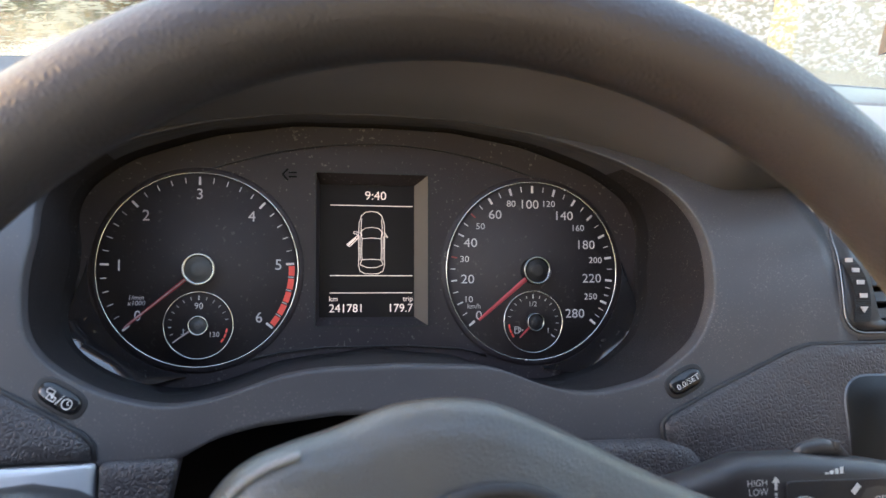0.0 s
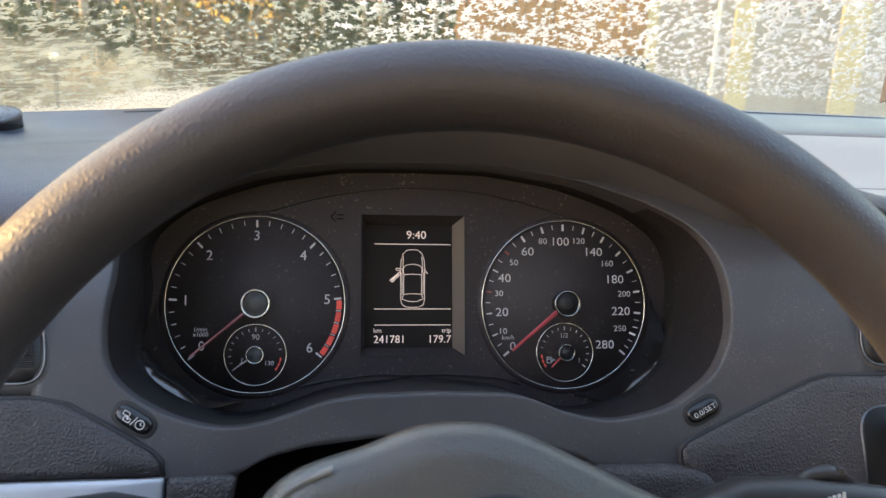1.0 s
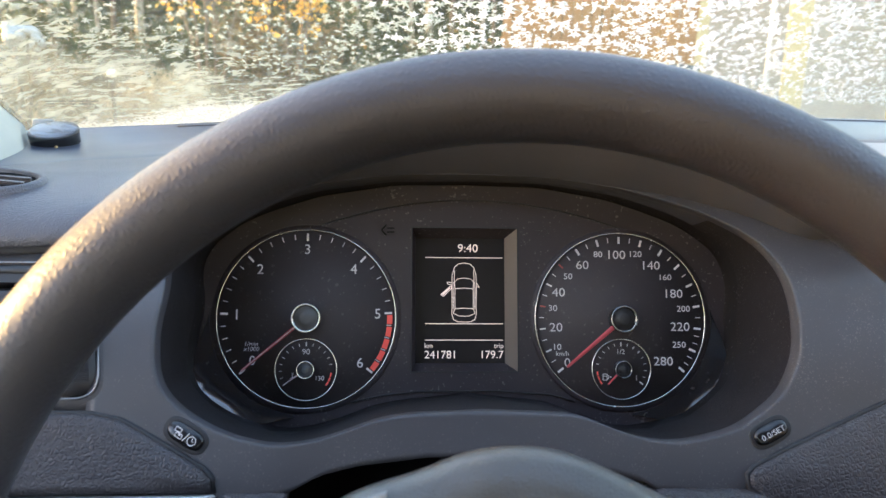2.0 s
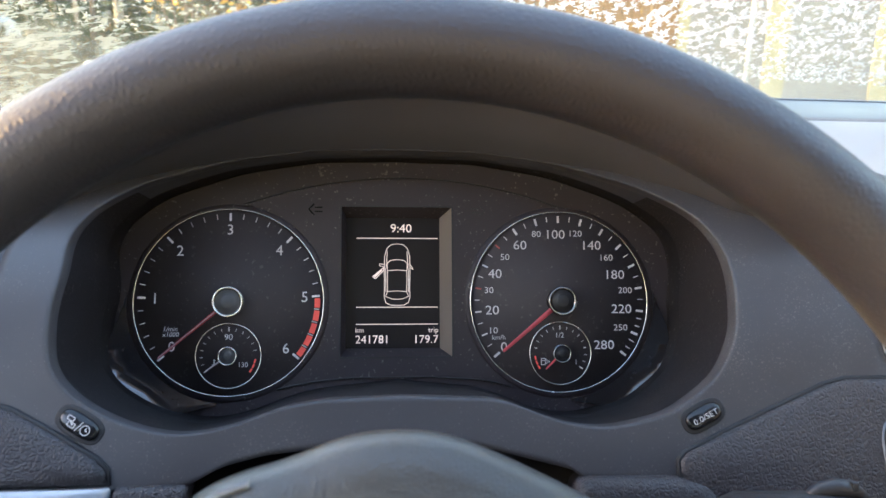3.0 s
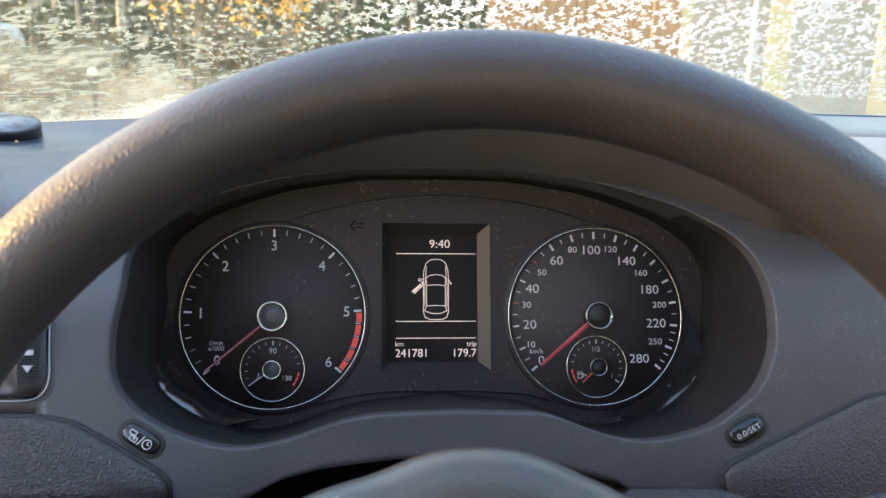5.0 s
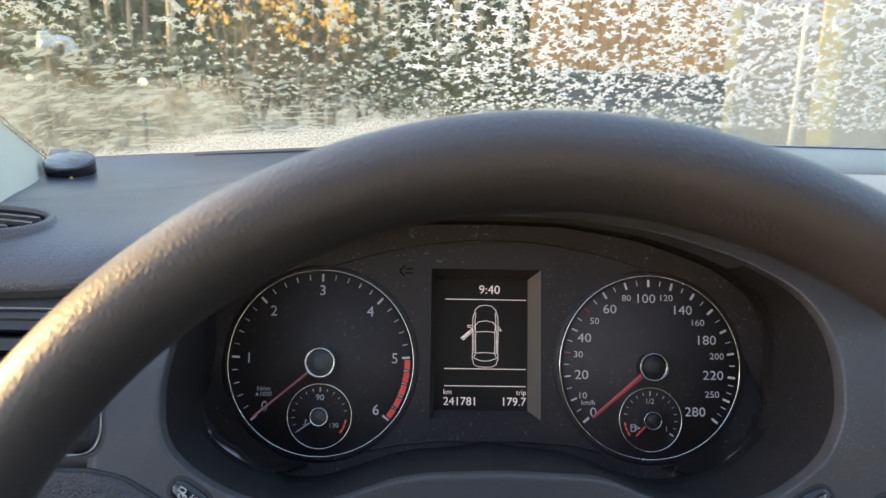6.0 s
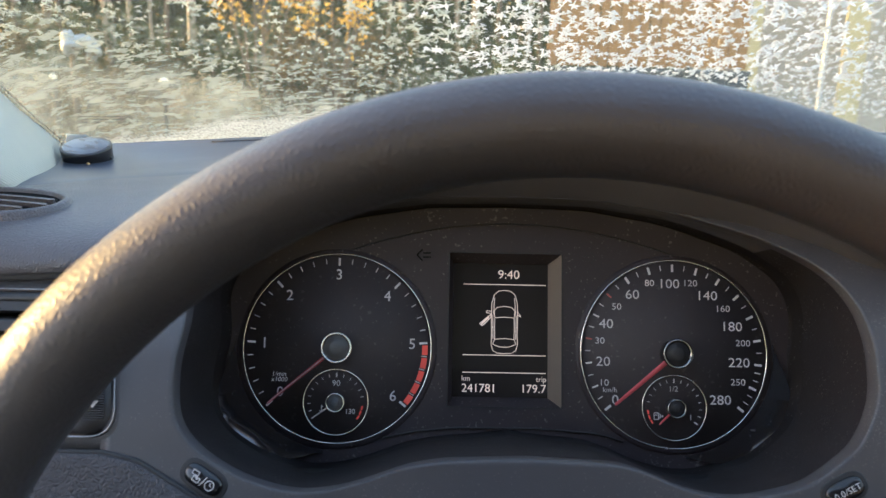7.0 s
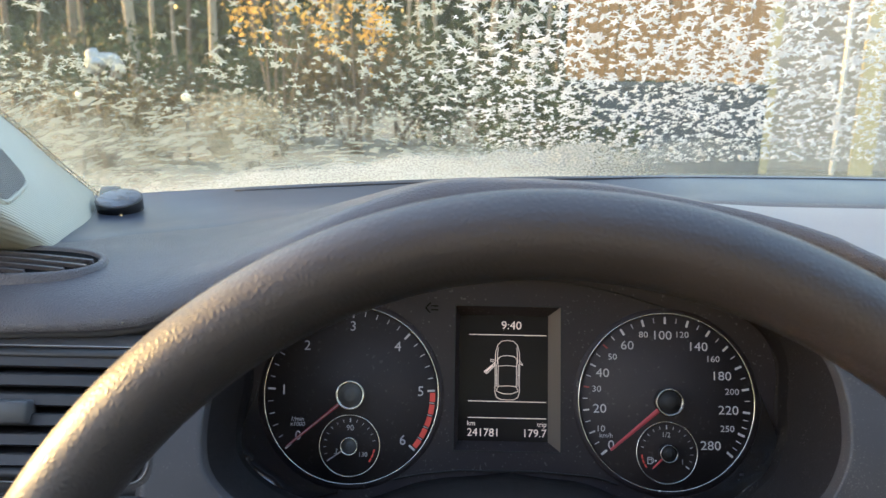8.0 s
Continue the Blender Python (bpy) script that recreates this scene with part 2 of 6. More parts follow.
def lettering(body, height, centre, y=0.0, align="CENTER", turn=0.0, thick=0.0002, slant=0.0, measure_by=None, stretch=1.0):
    """Characters in the built-in font as a bmesh in the x, z plane; height is that of the characters."""
    cu = bpy.data.curves.new("letters", "FONT")
    cu.body, cu.align_x, cu.extrude, cu.resolution_u = body, "LEFT", 0.0, 3
    ob = bpy.data.objects.new("letters", cu)
    scene.collection.objects.link(ob)
    dg = bpy.context.evaluated_depsgraph_get()
    me = bpy.data.meshes.new_from_object(ob.evaluated_get(dg))
    bpy.data.objects.remove(ob)
    bpy.data.curves.remove(cu)
    bm = bmesh.new()
    bm.from_mesh(me)
    bpy.data.meshes.remove(me)
    xs, ys = [v.co.x for v in bm.verts], [v.co.y for v in bm.verts]
    lo, hi = min(ys), max(ys)
    if measure_by:
        lo, hi = 0.0, measure_by
    s = height / (hi - lo)
    ax = {"CENTER": (min(xs) + max(xs)) / 2, "LEFT": min(xs), "RIGHT": max(xs)}[align]
    c, sn = math.cos(radians(turn)), math.sin(radians(turn))
    for v in bm.verts:
        px, pz = (v.co.x - ax) * s * stretch, (v.co.y - (lo + hi) / 2) * s
        px += slant * pz
        v.co = (centre[0] + px * c - pz * sn, y - thick, centre[1] + px * sn + pz * c)
    return bm


def bar(bm, a, b, w, y, thick=0.0002):
    """A thin flat stroke between two points of the x, z plane."""
    a, b = Vector(a), Vector(b)
    d = (b - a).normalized()
    n = Vector((-d.y, d.x)) * w / 2
    q = [a + n, a - n, b - n, b + n]
    f = [bm.verts.new((p.x, y - thick, p.y)) for p in q]
    k = [bm.verts.new((p.x, y, p.y)) for p in q]
    bm.faces.new(f)
    for i in range(4):
        j = (i + 1) % 4
        bm.faces.new((f[i], k[i], k[j], f[j]))


def strokes(bm, pts, w, y, closed=False):
    n = len(pts)
    for i in range(n if closed else n - 1):
        bar(bm, pts[i], pts[(i + 1) % n], w, y)


def disc_arc(bm, centre, r0, r1, a0, a1, y, n=24, thick=0.0002):
    rows = []
    for k in range(n + 1):
        a = radians(a0 + (a1 - a0) * k / n)
        rows.append([(centre[0] + r * math.cos(a), y - thick, centre[1] + r * math.sin(a)) for r in (r0, r1)])
    loft(bm, rows)


# ---- dashboard: fascia, hood and dash top ----
LOW = [(-0.154, 0.015), (-0.156, -0.008), (-0.153, -0.031), (-0.142, -0.043), (-0.121, -0.054), (-0.098, -0.0595), (-0.076, -0.0565), (-0.064, -0.052),
       (-0.054, -0.048), (-0.036, -0.0452), (0.0, -0.044), (0.040, -0.0455), (0.054, -0.049), (0.066, -0.0555), (0.090, -0.0595), (0.121, -0.0535), (0.146, -0.037), (0.157, -0.017)]
TOPO = [(0.161, 0.009), (0.162, 0.028), (0.156, 0.044), (0.134, 0.059), (0.110, 0.068), (0.088, 0.075), (0.045, 0.082), (0.0, 0.083),
        (-0.045, 0.082), (-0.088, 0.075), (-0.110, 0.068), (-0.134, 0.059), (-0.153, 0.044), (-0.158, 0.028)]


def by_angle(points, n):
    """Radius of a star-shaped outline about the origin at n even angles, a little smoothed."""
    pts = dense(points, 0.001)
    a = np.array([math.atan2(p[1], p[0]) for p in pts])
    r = np.array([math.hypot(*p) for p in pts])
    o = np.argsort(a)
    a, r = a[o], r[o]
    q = np.linspace(-math.pi, math.pi, n, endpoint=False)
    return q, np.interp(q, np.r_[a - math.tau, a, a + math.tau], np.r_[r, r, r])


NA = 288
ANG, R_OPEN = by_angle(LOW + TOPO, NA)
R_OPEN = np.convolve(np.r_[R_OPEN[-3:], R_OPEN, R_OPEN[:3]], np.array([1, 2, 3, 4, 3, 2, 1]) / 16, mode="valid")
# the lower edge of the dash pad over the cluster
EDGE_X = [-0.40, -0.273, -0.244, -0.216, -0.196, -0.184, -0.167, -0.148, -0.120, -0.088, -0.045, 0, 0.045, 0.088, 0.120, 0.148, 0.167, 0.183, 0.205, 0.230, 0.30, 0.60]
EDGE_Z = [0.0295, 0.0300, 0.0312, 0.0325, 0.0355, 0.0400, 0.0490, 0.0605, 0.0690, 0.0765, 0.0835, 0.0845, 0.0835, 0.0765, 0.0710, 0.0625, 0.0545, 0.0440, 0.0455, 0.0475, 0.045, 0.040]


def edge_z(x):
    return interp(x, EDGE_X, EDGE_Z)


BOUND = [(-0.183, -0.082), (-0.122, -0.082), (-0.0985, -0.0815), (-0.0925, -0.0800), (-0.0875, -0.0775), (-0.0825, -0.0745), (-0.075, -0.0715), (-0.060, -0.0680), (-0.028, -0.0645), (0.030, -0.0650), (0.074, -0.0765),
         (0.082, -0.082), (0.122, -0.082), (0.234, -0.082), (0.234, 0.051), (0.205, 0.049), (0.186, 0.048), (0.167, 0.059), (0.148, 0.069), (0.120, 0.0755), (0.088, 0.0815), (0.045, 0.0875),
         (0, 0.089), (-0.045, 0.0875), (-0.088, 0.0815), (-0.120, 0.0755), (-0.148, 0.069), (-0.167, 0.059), (-0.183, 0.050)]
_, R_BOUND = by_angle(BOUND, NA)
dashboard = thing("dashboard", at(0, 0.05, -0.1), "dark grey moulded car dashboard with dusty satin fascia round the dials", "dashboard")


def ring_pt(i, r, y=None):
    x, z = r * math.cos(ANG[i]), r * math.sin(ANG[i])
    return (x, front(z) if y is None else y, z)


bm = bmesh.new()
rows = []
for inset, back in ((0.0, 0.010), (0.0, 0.0012), (0.0003, 0.0004), (0.0010, 0.0), (0.0026, 0.0)):
    rows.append([(p[0], p[1] + back, p[2]) for p in (ring_pt(i, R_OPEN[i] + inset) for i in range(NA))])
for f in (0.12, 0.25, 0.4, 0.55, 0.7, 0.85, 1.0):
    rows.append([ring_pt(i, max(R_OPEN[i] + 0.003, R_OPEN[i] + 0.0026 + (R_BOUND[i] - R_OPEN[i] - 0.0026) * f)) for i in range(NA)])
rows.append([(p[0], p[1] + 0.012, p[2]) for p in rows[-1]])
loft(bm, rows, True)
part("fascia", bm, MAT_FASCIA, dashboard, "satin charcoal plastic fascia with dust specks")

# tunnel behind the opening, then the glossy cone down to the dial faces
LIP = 0.012
bm = bmesh.new()
rows = []
for f in (0, 0.25, 0.5, 0.75, 1.0):
    row = []
    for i in range(NA):
        p = ring_pt(i, R_OPEN[i] - 0.0002)
        low = max(0.0, -math.sin(ANG[i])) * min(1.0, abs(p[0]) / 0.09)
        q = 1 + (0.016 + 0.20 * low * (1 - 0.35 * low)) * f * (1.0 if p[2] < 0.02 else max(0.0, 1 - (p[2] - 0.02) / 0.03))
        y0 = p[1] + 0.009
        y1 = max(-LIP, y0 + 0.012)
        row.append((p[0] * q, y0 + (y1 - y0) * f, p[2] * q))
    rows.append(row)
last = rows[-1]
ROOF = [i for i in range(NA) if R_OPEN[i] * math.sin(ANG[i]) > 0.055]
WALL = [i % NA for i in range(ROOF[-1], ROOF[0] + NA + 1)]
loft(bm, [[r[i] for i in WALL] for r in rows])
part("hood_lining", bm, MAT_TUNNEL, dashboard, "dusty matt black lining inside the cluster hood")
bm = bmesh.new()
loft(bm, [[r[i] for i in ROOF] for r in rows])
part("hood_roof", bm, MAT_UNDER, dashboard, "dark grey roof inside the cluster hood")

# the dash pad: front lip, then the top, with the hump over the dials
BASE_Y = [-0.06, -0.045, -0.025, 0.0, 0.03, 0.06, 0.085, 0.12, 0.15, 0.178, 0.22]
BASE_Z = [0.033, 0.060, 0.080, 0.088, 0.099, 0.109, 0.118, 0.134, 0.154, 0.1755, 0.20]


def top_z(x, y):
    z = interp(y, BASE_Y, BASE_Z)
    right = smooth(0.07, 0.17, x)
    zr = interp(y, [-0.03, 0.0, 0.035, 0.105, 0.178, 0.22], [0.060, 0.070, 0.082, 0.1417, 0.1765, 0.20])
    z = z * (1 - right) + zr * right
    hump = 0.043 * (1 - smooth(0.02, 0.215, abs(x))) * (1 - smooth(0.03, 0.135, y))
    return z + hump


XS = [-0.40 + 0.0125 * i for i in range(97)]
TOPY = [0.0, 0.015, 0.03, 0.045, 0.06, 0.075, 0.09, 0.105, 0.12]


def pad_profile(x):
    """The dash pad from the fascia out under its lip, round the lip and over the top: y, z."""
    ze = edge_z(x)
    ye = front(ze)
    vis = 1 - (smooth(0.16, 0.30, x) if x > 0 else smooth(0.10, 0.195, -x))
    over, rise = 0.006 + 0.032 * vis, 0.002 + 0.0205 * vis * (1.0 if x > 0 else smooth(-0.15, -0.03, x))
    lip = Vector((ye - over, ze + rise))
    b = Vector((0.0, top_z(x, 0.0)))
    pts = [Vector((ye + 0.012, ze - 0.002)), Vector((ye, ze - 0.001)), Vector((ye, ze - 0.001)).lerp(lip, 0.5), lip + Vector((0.003, -0.0008)), lip + Vector((0.0004, 0.0002)), lip + Vector((-0.0008, 0.0022)), lip + Vector((-0.0006, 0.005))]
    a = lip + Vector((0.0002, 0.008))
    c1, c2 = a + Vector((0.002, 0.014)), b + Vector((-0.026, -0.008))
    for k in range(0, 8):
        t = k / 8
        pts.append((1 - t) ** 3 * a + 3 * t * (1 - t) ** 2 * c1 + 3 * t * t * (1 - t) * c2 + t ** 3 * b)
    return pts + [Vector((y, top_z(x, y))) for y in TOPY]


def pad_z(x, y):
    p = pad_profile(x)[8:]
    return interp(y, [q.x for q in p], [q.y for q in p])


bm = bmesh.new()
loft(bm, [[(x, p.x, p.y) for p in pad_profile(x)[:5]] for x in XS])
part("visor_underside", bm, MAT_UNDER, dashboard, "dark matt underside of the visor")
bm = bmesh.new()
loft(bm, [[(x, p.x, p.y) for p in pad_profile(x)[4:]] for x in XS])
part("dash_pad", bm, MAT_PAD, dashboard, "soft grained dash top with a visor over the dials")
# slope of the dash top towards the passenger, coloured paler than the pad
MAT_PALE = material("passenger_slope_grey", (0.295, 0.30, 0.30), 0.42, cells=0.00008, cell_scale=800, mottle=0.06, mottle_scale=20)
bm = bmesh.new()
rows = []
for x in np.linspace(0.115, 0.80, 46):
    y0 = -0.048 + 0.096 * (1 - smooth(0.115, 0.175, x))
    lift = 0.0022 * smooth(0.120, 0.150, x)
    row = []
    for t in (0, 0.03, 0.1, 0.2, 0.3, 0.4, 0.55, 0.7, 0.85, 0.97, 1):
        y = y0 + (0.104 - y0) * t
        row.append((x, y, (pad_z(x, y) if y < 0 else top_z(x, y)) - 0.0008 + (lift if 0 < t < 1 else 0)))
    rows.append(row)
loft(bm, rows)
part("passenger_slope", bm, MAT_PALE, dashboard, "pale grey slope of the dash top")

def glass_z(x, y):
    return 0.2269 - 0.3113 * y + 0.0872 * x - 0.1398 * x * x


def glass_foot(x):
    """Where the dash top runs out under the windscreen."""
    y = 0.10
    while y < 0.196 and glass_z(x, y) > top_z(x, y) + 0.001:
        y += 0.0005
    return y


# the strip under the windscreen, a finger's breadth higher than the pad
bm = bmesh.new()
rows = []
for x in XS:
    yl = interp(x, [-0.40, -0.276, -0.227, -0.17, 0.0, 0.12, 0.25, 0.6], [-0.02, 0.0, 0.040, 0.075, 0.088, 0.088, 0.088, 0.088])
    yl = yl if x < 0.1 else 0.088 + 0.017 * smooth(0.1, 0.2, x)
    row = [(x, yl, top_z(x, yl) - 0.0010), (x, yl + 0.005, top_z(x, yl + 0.005) - 0.0001), (x, yl + 0.010, top_z(x, yl + 0.010) + 0.0004)]
    for k in range(1, 8):
        y = yl + 0.010 + (min(0.198, glass_foot(x) + 0.002) - yl - 0.010) * k / 7
        row.append((x, y, top_z(x, y) + 0.0008))
    rows.append(row)
loft(bm, rows)
MAT_LEDGE = material("smooth_ledge_plastic", (0.042, 0.049, 0.076), 0.34, grain=0.00006, grain_scale=1400, mottle_scale=20)
part("windscreen_ledge", bm, MAT_LEDGE, dashboard, "smooth dark blue-grey ledge below the windscreen")

# lower pads, trim and column surround
def joint_line(points):
    """The dark gap round a panel."""
    bm = bmesh.new()
    tube(bm, [(p[0], front(p[1]) - 0.0004, p[1]) for p in dense(points)], 0.0014, 6, True)
    part("joint", bm, MAT_BLACK, dashboard)


LEFT_PAD = [(-0.40, -0.078), (-0.1235, -0.0778), (-0.1245, -0.0725), (-0.129, -0.0680), (-0.142, -0.0605), (-0.155, -0.0533), (-0.167, -0.0470), (-0.181, -0.0440), (-0.40, -0.0425)]
joint_line(LEFT_PAD)
bm = bmesh.new()
pillow(bm, dense(LEFT_PAD), 0.004, 0.01, 0.004)
part("knee_panel", bm, MAT_LEATHER, dashboard, "leather-grained panel edge")
RIGHT_PAD = [(0.122, -0.079), (0.122, -0.0735), (0.1255, -0.0700), (0.143, -0.0622), (0.177, -0.0485), (0.195, -0.0412), (0.206, -0.0386), (0.45, -0.0380), (0.45, -0.115), (0.140, -0.115)]
joint_line(RIGHT_PAD)
bm = bmesh.new()
pillow(bm, dense(RIGHT_PAD), 0.004, 0.01, 0.004)
part("centre_panel", bm, MAT_LEATHER, dashboard, "leather-grained panel edge")
bm = bmesh.new()
pillow(bm, dense(rounded([(-0.40, -0.112), (-0.1225, -0.112), (-0.1225, -0.0792), (-0.40, -0.0805)], 0.002)), 0.005, 0.01, 0.002)
part("silver_strip", bm, MAT_SILVER, dashboard, "satin silver trim strip")
bm = bmesh.new()
pillow(bm, dense(rounded([(-0.1213, -0.13), (-0.099, -0.13), (-0.0940, -0.095), (-0.0905, -0.0788), (-0.1213, -0.0790)], 0.0035)), 0.004, 0.012, 0.0025)
part("column_panel", bm, MAT_LEATHER, dashboard, "leather-grained panel beside the column")
bm = bmesh.new()
pillow(bm, dense(rounded([(0.070, -0.13), (0.147, -0.13), (0.141, -0.092), (0.134, -0.0825), (0.120, -0.0795), (0.075, -0.0790)], 0.006)), 0.006, 0.012, 0.005)
part("column_panel", bm, MAT_LEATHER, dashboard, "leather-grained panel beside the column")
bm = bmesh.new()
pillow(bm, dense(rounded([(0.216, -0.16), (0.40, -0.16), (0.40, -0.053), (0.217, -0.053)], 0.016, 8)), 0.0044, 0.01, 0.0004)
part("radio_surround", bm, material("dull_edge_trim", (0.11, 0.11, 0.115), 0.35, metal=1.0), dashboard, "thin bright edge of the centre console")
bm = bmesh.new()
pillow(bm, dense(rounded([(0.2166, -0.16), (0.40, -0.16), (0.40, -0.0537), (0.2176, -0.0537)], 0.015, 8)), 0.0052, 0.01, 0.0010)
part("radio_panel", bm, material("console_black", (0.006, 0.006, 0.0065), 0.45, spec=0.25), dashboard, "matt black centre console face")
bm = bmesh.new()
box(bm, -0.12, 0.14, -0.050, -0.02, -0.20, -0.0630)
part("column_cavity", bm, MAT_BLACK, dashboard, "black cavity round the steering column")


for ex in (-0.402, 0.80):
    bm = bmesh.new()
    box(bm, ex - 0.004, ex, -0.110, 0.20, -0.30, 0.028)
    box(bm, ex - 0.004, ex, -0.060, 0.20, 0.028, 0.085)
    part("end_panel", bm, MAT_BLACK, dashboard, smooth=False)


def pill_button(x, z, turn, length, label, glyph):
    """A small oval push button in the fascia with its symbol."""
    y = front(z)
    c, s = math.cos(radians(turn)), math.sin(radians(turn))

    def oval(l, w):
        out = []
        for k in range(40):
            a = k * math.tau / 40
            px, pz = math.copysign(abs(math.cos(a)) ** 0.62, math.cos(a)) * l / 2, math.copysign(abs(math.sin(a)) ** 0.8, math.sin(a)) * w / 2
            out.append((x + px * c - pz * s, z + px * s + pz * c))
        return out
    b = thing("push_button", at(x, y, z), label, "button", "buttons beside the dials")
    bm = bmesh.new()
    pillow(bm, oval(length + 0.0036, 0.0120), 0.0004, 0.004, 0.0008)
    part("recess", bm, MAT_BLACK, b)
    bm = bmesh.new()
    pillow(bm, oval(length, 0.0088), 0.0022, 0.004, 0.0018, crown=0.0006)
    part("cap", bm, MAT_PUCK, b)
    gm = glyph()
    for v in gm.verts:
        px, pz = v.co.x * 0.86, v.co.z * 0.86
        v.co = (x + px * c - pz * s, front(z + px * s + pz * c) - 0.0032, z + px * s + pz * c)
    part("symbol", gm, MAT_PRINT, b, "white printed symbol", smooth=False)


def glyph_light():
    bm = bmesh.new()
    strokes(bm, [(-0.0062, 0.0004), (-0.0062, 0.0024), (-0.0028, 0.0024), (-0.0028, 0.0004)], 0.0005, 0, True)
    strokes(bm, [(-0.0046, -0.0022), (-0.0046, 0.0), (-0.0010, 0.0), (-0.0010, -0.0022)], 0.0005, 0, True)
    bar(bm, (-0.0040, 0.0006), (-0.0022, -0.0010), 0.0009, 0)
    bar(bm, (0.0002, -0.0026), (0.0016, 0.0026), 0.0005, 0)
    disc_arc(bm, (0.0046, -0.0001), 0.0020, 0.0025, 0, 360, 0, 24, 0)
    bar(bm, (0.0046, -0.0001), (0.0046, 0.0014), 0.0005, 0)
    bar(bm, (0.0046, -0.0001), (0.0058, -0.0001), 0.0005, 0)
    return bm


pill_button(-0.1375, -0.0540, -31, 0.0185, "small black oval light and clock button set in the fascia", glyph_light)
pill_button(0.1360, -0.0545, 25, 0.0185, "small black oval trip reset button set in the fascia", lambda: lettering("0.0/SET", 0.0029, (0, 0), 0, stretch=1.2))


# ---- instrument cluster ----
cluster = thing("instrument_cluster", at(0, 0.0, -0.06), "black car instrument cluster with two chrome-ringed dials and a lit display", "instrument cluster")
bm = bmesh.new()
FACE_IN = [(p[0] * 0.985, 0.0, p[2] * 0.985) for p in last]
rows = [[(p[0], p[1], p[2]) for p in last]]
for f in (0.3, 0.6, 0.85, 1.0):
    rows.append([(p[0] + (q[0] - p[0]) * f, p[1] + (q[1] - p[1]) * (1 - (1 - f) ** 1.6), p[2] + (q[2] - p[2]) * f) for p, q in zip(last, FACE_IN)])
loft(bm, rows, True)
part("cone", bm, MAT_CONE, cluster, "glossy black sloping surround")

DIALS = (-0.0949, 0.0949)
# closed shell round the back of the cluster
bm = bmesh.new()
loft(bm, [[(p[0] * 1.03, p[1] - 0.016, p[2] * 1.03) for p in last], [(p[0] * 1.03, 0.012, p[2] * 1.03) for p in last], [(p[0] * 0.9, 0.030, p[2] * 0.9) for p in last]], True, False, True)
part("housing", bm, MAT_BLACK, cluster, "black back housing")
# polished bowls between each dial and the outer wall
MAT_BOWL = material("polished_black_bowl", (0.010, 0.010, 0.012), 0.09, spec=0.8, mottle=0.1, dust=0.10, dust_scale=420, dust_from=0.67)
_la = np.array([math.atan2(p[2], p[0]) for p in last])
_lr = np.array([math.hypot(p[0], p[2]) for p in last])
_lo = np.argsort(_la)


def wall_reach(x, z):
    """Radius of the wall's foot about the cluster's middle, in the direction of x, z."""
    return float(np.interp(math.atan2(z, x), _la[_lo], _lr[_lo]))


for cx in DIALS:
    bm = bmesh.new()
    rows, reaches = [], []
    for k in range(73):
        turn = 174 + 90 * k / 72
        a = radians(turn if cx < 0 else 180 - turn)
        ux, uz = math.cos(a), math.sin(a)
        reach = 0.0575
        while reach < 0.0765 and math.hypot(cx + ux * reach, uz * reach) < wall_reach(cx + ux * reach, uz * reach) * 0.996:
            reach += 0.0004
        reaches.append(reach)
    reaches = np.convolve(np.pad(reaches, 5, mode="edge"), np.ones(11) / 11, mode="valid")
    for k in range(73):
        turn = 174 + 90 * k / 72
        a = radians(turn if cx < 0 else 180 - turn)
        ux, uz = math.cos(a), math.sin(a)
        w = float(reaches[k]) - 0.0567
        w *= smooth(172, 204, turn) * (1 - 0.8 * smooth(244, 264, turn))
        edge = interp(turn, (150, 203, 214, 230, 245, 264), (0.0, 0.02, 0.25, 0.25, 0.08, 0.0))
        rows.append([(cx + ux * (0.0567 + w * f), -0.0004 - w * (0.24 * f + edge * max(0.0, f - 0.3) ** 2), uz * (0.0567 + w * f)) for f in (0, 0.15, 0.3, 0.45, 0.55, 0.65, 0.75, 0.85, 0.93, 1.0)])
    loft(bm, rows)
    part("bowl", bm, MAT_BOWL, cluster, "polished black bowl beside the dial")
WIN = (-0.0330, 0.0320, -0.0320, 0.0555)


def mask_plate():
    """The plate round the dials, with a hole for the display window."""
    bm = bmesh.new()
    outer = [Vector((p[0], 0.0006, p[2])) for p in FACE_IN]
    x0, x1, z0, z1 = WIN
    rect = []
    for p in outer:
        a = math.atan2(p.z - 0.012, p.x)
        dx, dz = math.cos(a), math.sin(a)
        k = min((x1 / dx if dx > 0 else x0 / dx) if abs(dx) > 1e-6 else 9, ((z1 - 0.012) / dz if dz > 0 else (z0 - 0.012) / dz) if abs(dz) > 1e-6 else 9)
        rect.append(Vector((dx * k, 0.0006, 0.012 + dz * k)))
    rows = [[tuple(o + (r - o) * f) for o, r in zip(outer, rect)] for f in (0, 0.33, 0.66, 1.0)]
    loft(bm, rows, True)
    return bm


part("mask", mask_plate(), MAT_MASK, cluster, "charcoal mask plate between the dials")
# fine joint lines moulded into the mask
bm = bmesh.new()
tube(bm, [(x, 0.0004, 0.0722 - 1.95 * (x - 0.004) ** 2) for x in np.linspace(-0.095, 0.10, 30)], 0.0005, 6)
part("joint", bm, MAT_BLACK, cluster)
bm = bmesh.new()
tube(bm, [(-0.068, 0.0, -0.0495), (-0.060, 0, -0.0475), (-0.050, 0.0, -0.0455), (-0.028, 0, -0.0432), (0.018, 0, -0.0430), (0.050, 0, -0.0452), (0.058, 0, -0.0470), (0.066, 0, -0.0495)], 0.0006, 6)
part("joint", bm, MAT_BLACK, cluster)


